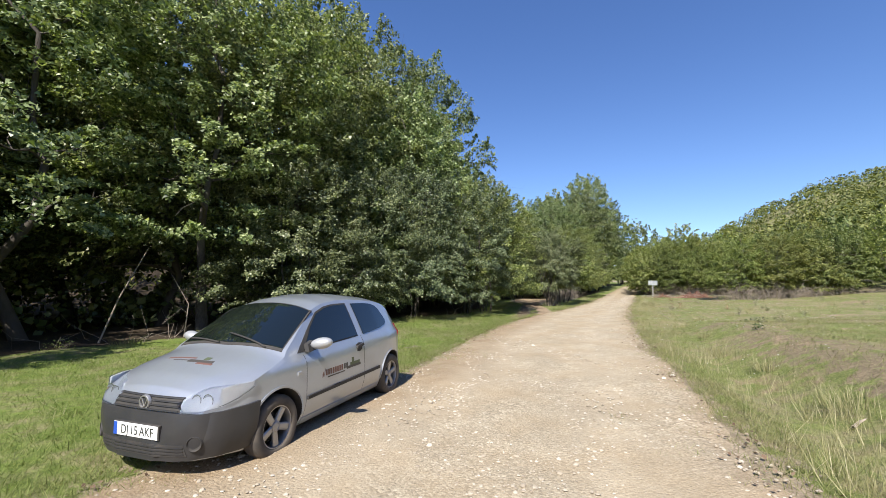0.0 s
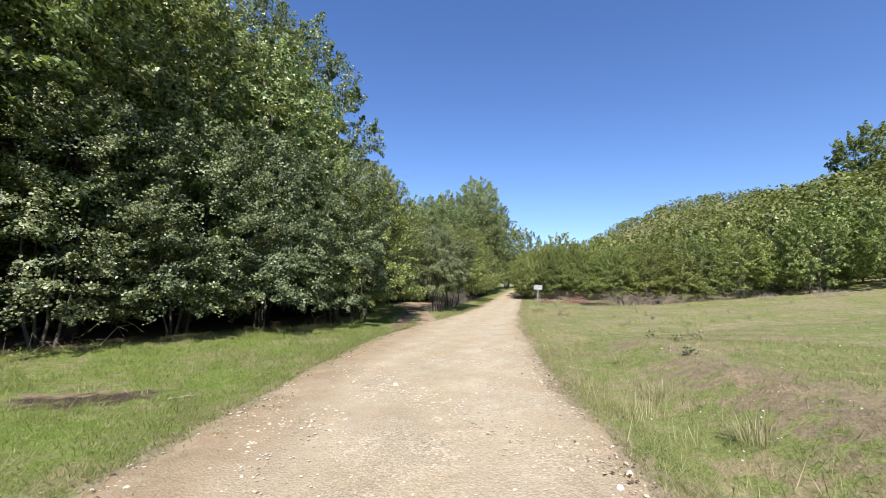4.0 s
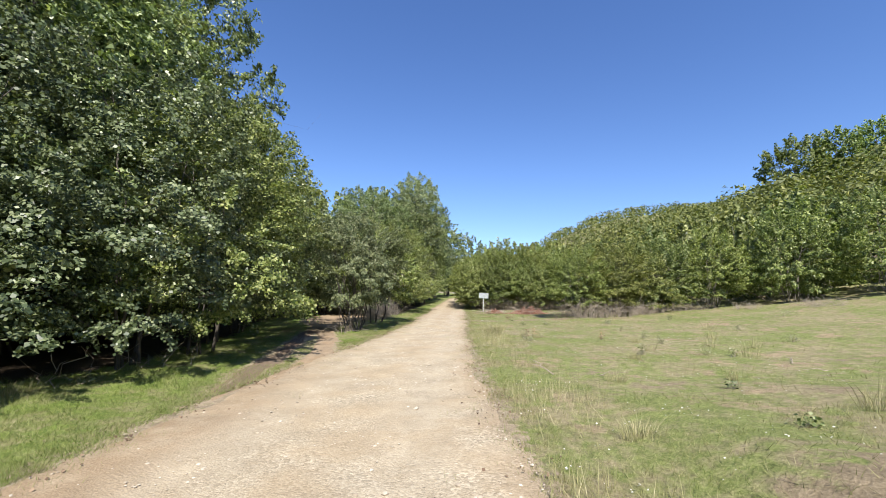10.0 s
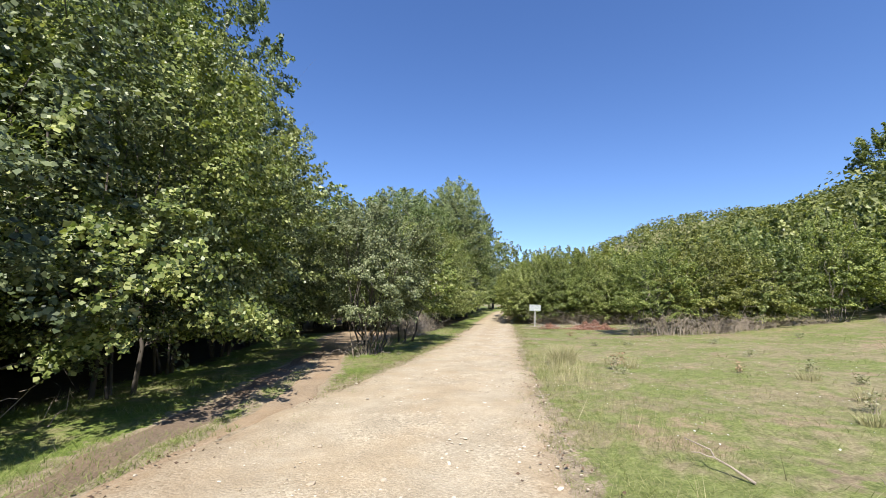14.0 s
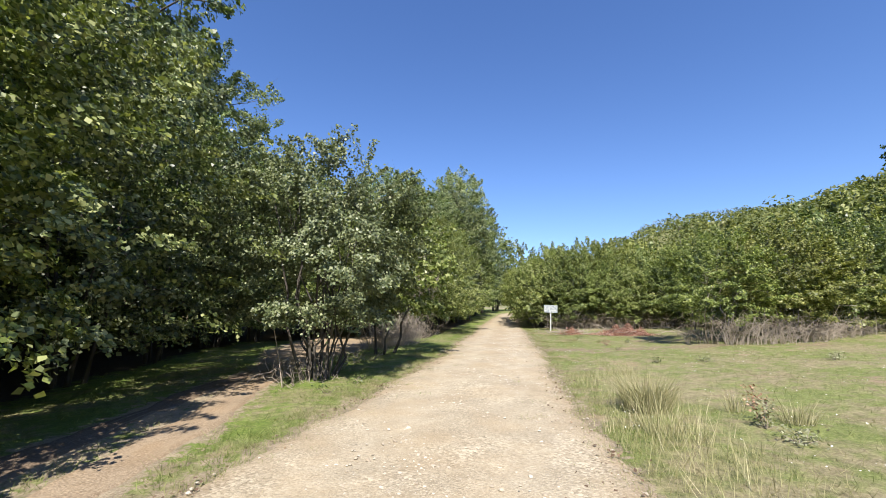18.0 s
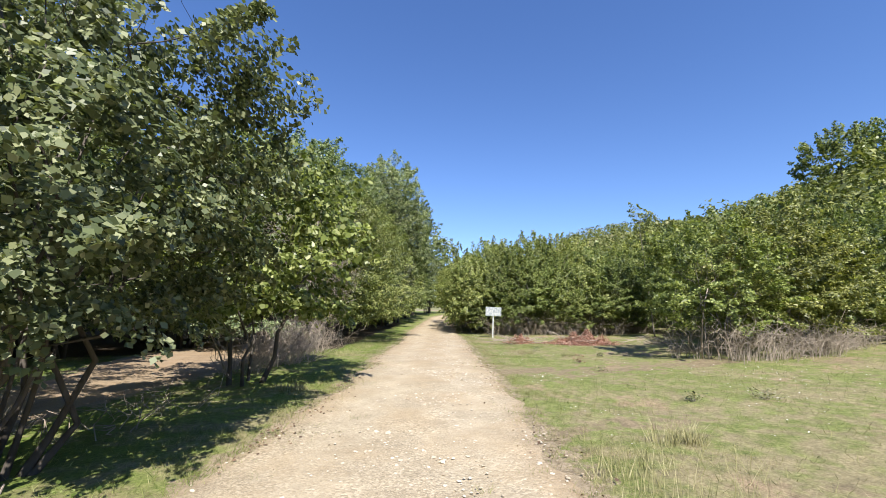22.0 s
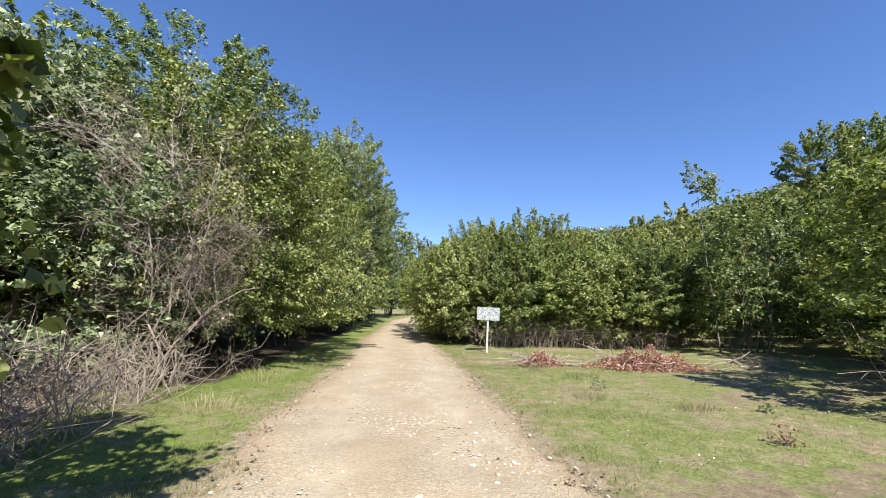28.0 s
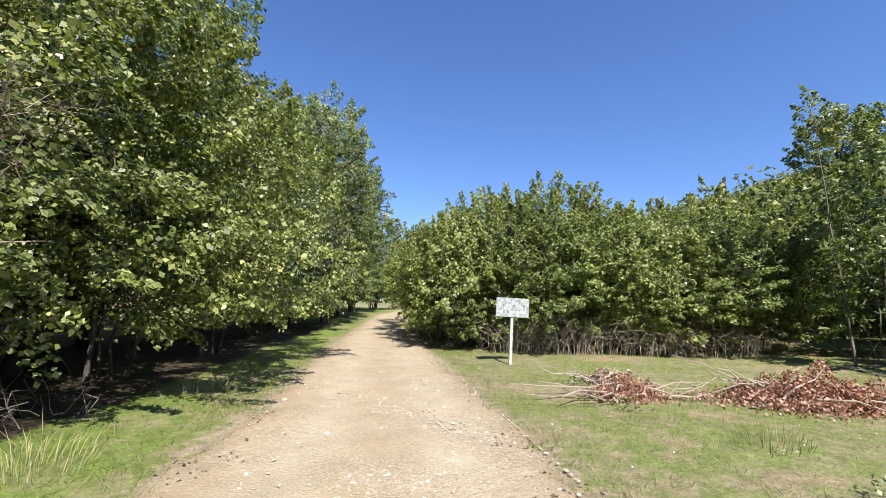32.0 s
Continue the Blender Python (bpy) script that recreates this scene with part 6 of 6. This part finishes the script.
def weed(x, y, r, h, n, material, label):
    """A low leafy plant."""
    rng = np.random.default_rng(int(abs(x * 19 + y * 5)))
    ob = thing("weed", label, "weed", "weeds on the verge")
    c = np.stack([rng.normal(0, r * 0.5, n), rng.normal(0, r * 0.5, n), h * rng.uniform(0.1, 1, n)], 1)
    part("foliage", leaves_mesh("foliage", rng, c, unit(rng.normal(0, 0.5, (n, 3)) + (0, 0, 0.8)), rng.uniform(0.018, 0.05, n), material), ob)
    tagged(part("stalk", tubes_mesh("stalk", [(bent(rng, (rng.normal(0, r * 0.2), rng.normal(0, r * 0.2), -0.02), c[i] * (1, 1, 1), 4, 0.1), 0.004 * np.linspace(1, 0.4, 4)) for i in range(8)], TWIG, 4), ob), kind="stuff")
    ob.matrix_basis = pose(x, y, float(land(x, y)))


for x, y, r, h, m in ((-4.2, 14.9, 0.3, 0.22, LEAF_HAZEL), (-6.9, 12.3, 0.35, 0.25, LEAF_HAZEL), (-2.2, 16.6, 0.3, 0.2, LEAF_HAZEL), (0.9, 19.2, 0.3, 0.2, LEAF_HAZEL), (-0.4, 17.6, 0.3, 0.22, LEAF), (-5.0, 14.2, 0.3, 0.2, LEAF), (-8.9, 9.9, 0.3, 0.25, LEAF_HAZEL),
                    (7.9, 26.9, 0.25, 0.15, LEAF_HAZEL), (7.3, 26.2, 0.2, 0.14, LEAF_HAZEL), (8.2, 10.9, 0.14, 0.14, LEAF_GREY), (9.0, 12.6, 0.12, 0.12, LEAF), (7.0, 9.4, 0.12, 0.12, LEAF_GREY), (10.6, 14.4, 0.13, 0.14, LEAF_GREY), (13.2, 23.4, 0.1, 0.3, LEAF_BROWN), (12.3, 22.6, 0.12, 0.3, LEAF_BROWN), (14.2, 21.0, 0.1, 0.25, LEAF_BROWN),
                    (15.4, 27.5, 0.12, 0.14, LEAF_GREY), (16.6, 30.5, 0.16, 0.12, LEAF), (18.3, 35.0, 0.2, 0.16, LEAF_GREY), (19.2, 37.6, 0.2, 0.2, LEAF), (20.0, 39.2, 0.25, 0.16, LEAF_GREY), (22.6, 36.0, 0.3, 0.14, LEAF), (17.2, 31.8, 0.14, 0.2, LEAF_BROWN), (18.8, 32.6, 0.12, 0.12, LEAF)):
    weed(x, y, r, h, 90, m, "low leafy weed growing in the grass")


LEAF_PALE = leaf_material("thistle_leaf", (0.17, 0.18, 0.10), (0.31, 0.32, 0.19), (0.48, 0.47, 0.33), 0.25, 0.7)
for x, y, r, h in ((15.6, 20.5, 0.16, 0.26), (12.6, 17.9, 0.14, 0.30), (13.8, 17.1, 0.26, 0.24), (14.4, 16.8, 0.12, 0.2), (26.3, 22.2, 0.5, 0.35), (27.4, 22.4, 0.3, 0.3), (14.8, 19.2, 0.1, 0.18), (19.4, 26.0, 0.18, 0.2), (16.4, 27.0, 0.2, 0.16),
                   (19.2, 25.9, 0.18, 0.14), (11.9, 21.9, 0.22, 0.16), (12.1, 22.4, 0.12, 0.30), (8.7, 10.9, 0.12, 0.2), (20.5, 20.5, 0.2, 0.24), (18.2, 17.5, 0.18, 0.22), (23.0, 25.5, 0.2, 0.2), (17.0, 22.9, 0.14, 0.2)):
    weed(x, y, r, h, 130, LEAF_PALE, "pale grey-green thistle in the meadow")
for x, y, r, h in ((14.6, 16.6, 0.22, 0.5), (15.6, 18.2, 0.15, 0.4), (13.4, 18.4, 0.14, 0.36), (17.4, 19.4, 0.2, 0.42), (16.2, 17.4, 0.14, 0.36), (19.5, 21.0, 0.2, 0.4), (10.3, 12.6, 0.14, 0.34), (11.6, 15.0, 0.1, 0.3), (13.1, 26.3, 0.14, 0.28), (10.8, 22.6, 0.22, 0.42), (12.5, 23.1, 0.1, 0.3)):
    grass_tuft(x, y, r, h, 70, STRAW, "thin dry straw stalks standing in the meadow")


# ---- stones of the road ----
STONE = Mat("limestone", 0.9)
_o = STONE.add("ShaderNodeObjectInfo")
_g = STONE.add("ShaderNodeNewGeometry")
_f = STONE.noise(40, 4, 0.6)
STONE.colour(STONE.mix(STONE.grey(_f, 0.35, 0.65, 0, 0.5), STONE.ramp(STONE.math('FRACT', STONE.math('ADD', _o.outputs["Random"], _g.outputs["Random Per Island"]), 0.0), [(0, (0.26, 0.21, 0.15)), (0.5, (0.42, 0.36, 0.28)), (1, (0.58, 0.53, 0.45))]), (0.36, 0.30, 0.215)))
STONE = STONE.m
PHI = (1 + 5 ** 0.5) / 2
ICO_V = unit(np.array([(-1, PHI, 0), (1, PHI, 0), (-1, -PHI, 0), (1, -PHI, 0), (0, -1, PHI), (0, 1, PHI), (0, -1, -PHI), (0, 1, -PHI), (PHI, 0, -1), (PHI, 0, 1), (-PHI, 0, -1), (-PHI, 0, 1)], float))
ICO_F = np.array([(0, 11, 5), (0, 5, 1), (0, 1, 7), (0, 7, 10), (0, 10, 11), (1, 5, 9), (5, 11, 4), (11, 10, 2), (10, 7, 6), (7, 1, 8), (3, 9, 4), (3, 4, 2), (3, 2, 6), (3, 6, 8), (3, 8, 9), (4, 9, 5), (2, 4, 11), (6, 2, 10), (8, 6, 7), (9, 8, 1)])


def road_places(rng, n, y0, y1):
    y = rng.uniform(y0, y1, n)
    u = rng.uniform(0.02, 0.98, n)
    x = road_left(y) * (1 - u) + road_right(y) * u
    thick = 0.25 + 0.75 * patchy(0.45 * x + 3, 0.45 * y) + 0.5 * (np.abs(u - 0.5) < 0.1) + 0.6 * (u > 0.9)
    ok = rng.uniform(0, 1.5, n) < thick
    return x[ok], y[ok]


def stony_places(rng, n, y0, y1):
    """Where pale stones lie close: left of the middle at first, the middle and the right edge further on."""
    y = y0 + (y1 - y0) * rng.uniform(0, 1, n) ** 1.3
    u = np.clip(np.where(rng.uniform(0, 1, n) < 0.72, rng.normal(np.interp(y, (0, 8, 16, 30, 44), (0.40, 0.38, 0.5, 0.58, 0.6)), 0.15, n), rng.normal(0.90, 0.09, n)), 0.02, 1.0)
    x = road_left(y) * (1 - u) + road_right(y) * u
    ok = rng.uniform(0, 1, n) < np.clip(1.5 * patchy(0.8 * x + 1, 0.55 * y) - 0.25, 0.05, 1) * np.interp(y, (0, 9, 13, 24, 32, 44), (1, 0.9, 0.4, 0.4, 1, 1)) * np.where((u > 0.8) & (y < 12), 0.25, 1)
    return x[ok], y[ok]


def stones():
    rng = np.random.default_rng(91)
    kinds = []
    for i in range(8):
        v = ICO_V * (1 + rng.normal(0, 0.14, (12, 1))) * (1.0, rng.uniform(0.6, 0.9), rng.uniform(0.4, 0.65))
        kinds.append(mesh_from("stone", v.tolist(), ICO_F.tolist(), STONE))
    x, y = road_places(rng, 520, 2.2, 42)
    for px, py in list(zip(x, y))[:300]:
        s = 0.018 + 0.034 * rng.beta(1.2, 3)
        ob = new("stone", kinds[int(rng.integers(8))])
        ob.parent = road
        ob.matrix_basis = pose(px, py, float(land(px, py)) + 0.022 + 0.1 * s, rng.uniform(-20, 20), rng.uniform(-20, 20), rng.uniform(0, 360)) @ Matrix.Diagonal((s, s, s, 1))
    x, y = np.concatenate([road_places(rng, 6500, 1.8, 48), road_places(rng, 6500, 2.0, 13), stony_places(rng, 26000, 1.2, 44)], 1)
    n = len(x)
    s = (0.006 + 0.026 * rng.beta(1.1, 3.2, n))[:, None, None]
    v = ICO_V[None] * (1 + rng.normal(0, 0.15, (n, 12, 1))) * s * np.array((1, 0.8, 0.42))
    a = rng.uniform(0, 6.28, n)[:, None]
    v = np.stack([v[..., 0] * np.cos(a) - v[..., 1] * np.sin(a), v[..., 0] * np.sin(a) + v[..., 1] * np.cos(a), v[..., 2]], -1)
    v += np.stack([x, y, land(x, y) + 0.024], 1)[:, None, :]
    f = (ICO_F[None] + 12 * np.arange(n)[:, None, None]).reshape(-1, 3)
    me = mesh_from("loose_gravel", v.reshape(-1, 3).tolist(), f.tolist(), STONE)
    tagged(new("loose_gravel", me), "loose pale gravel scattered on the track", "gravel", kind="stuff")


stones()

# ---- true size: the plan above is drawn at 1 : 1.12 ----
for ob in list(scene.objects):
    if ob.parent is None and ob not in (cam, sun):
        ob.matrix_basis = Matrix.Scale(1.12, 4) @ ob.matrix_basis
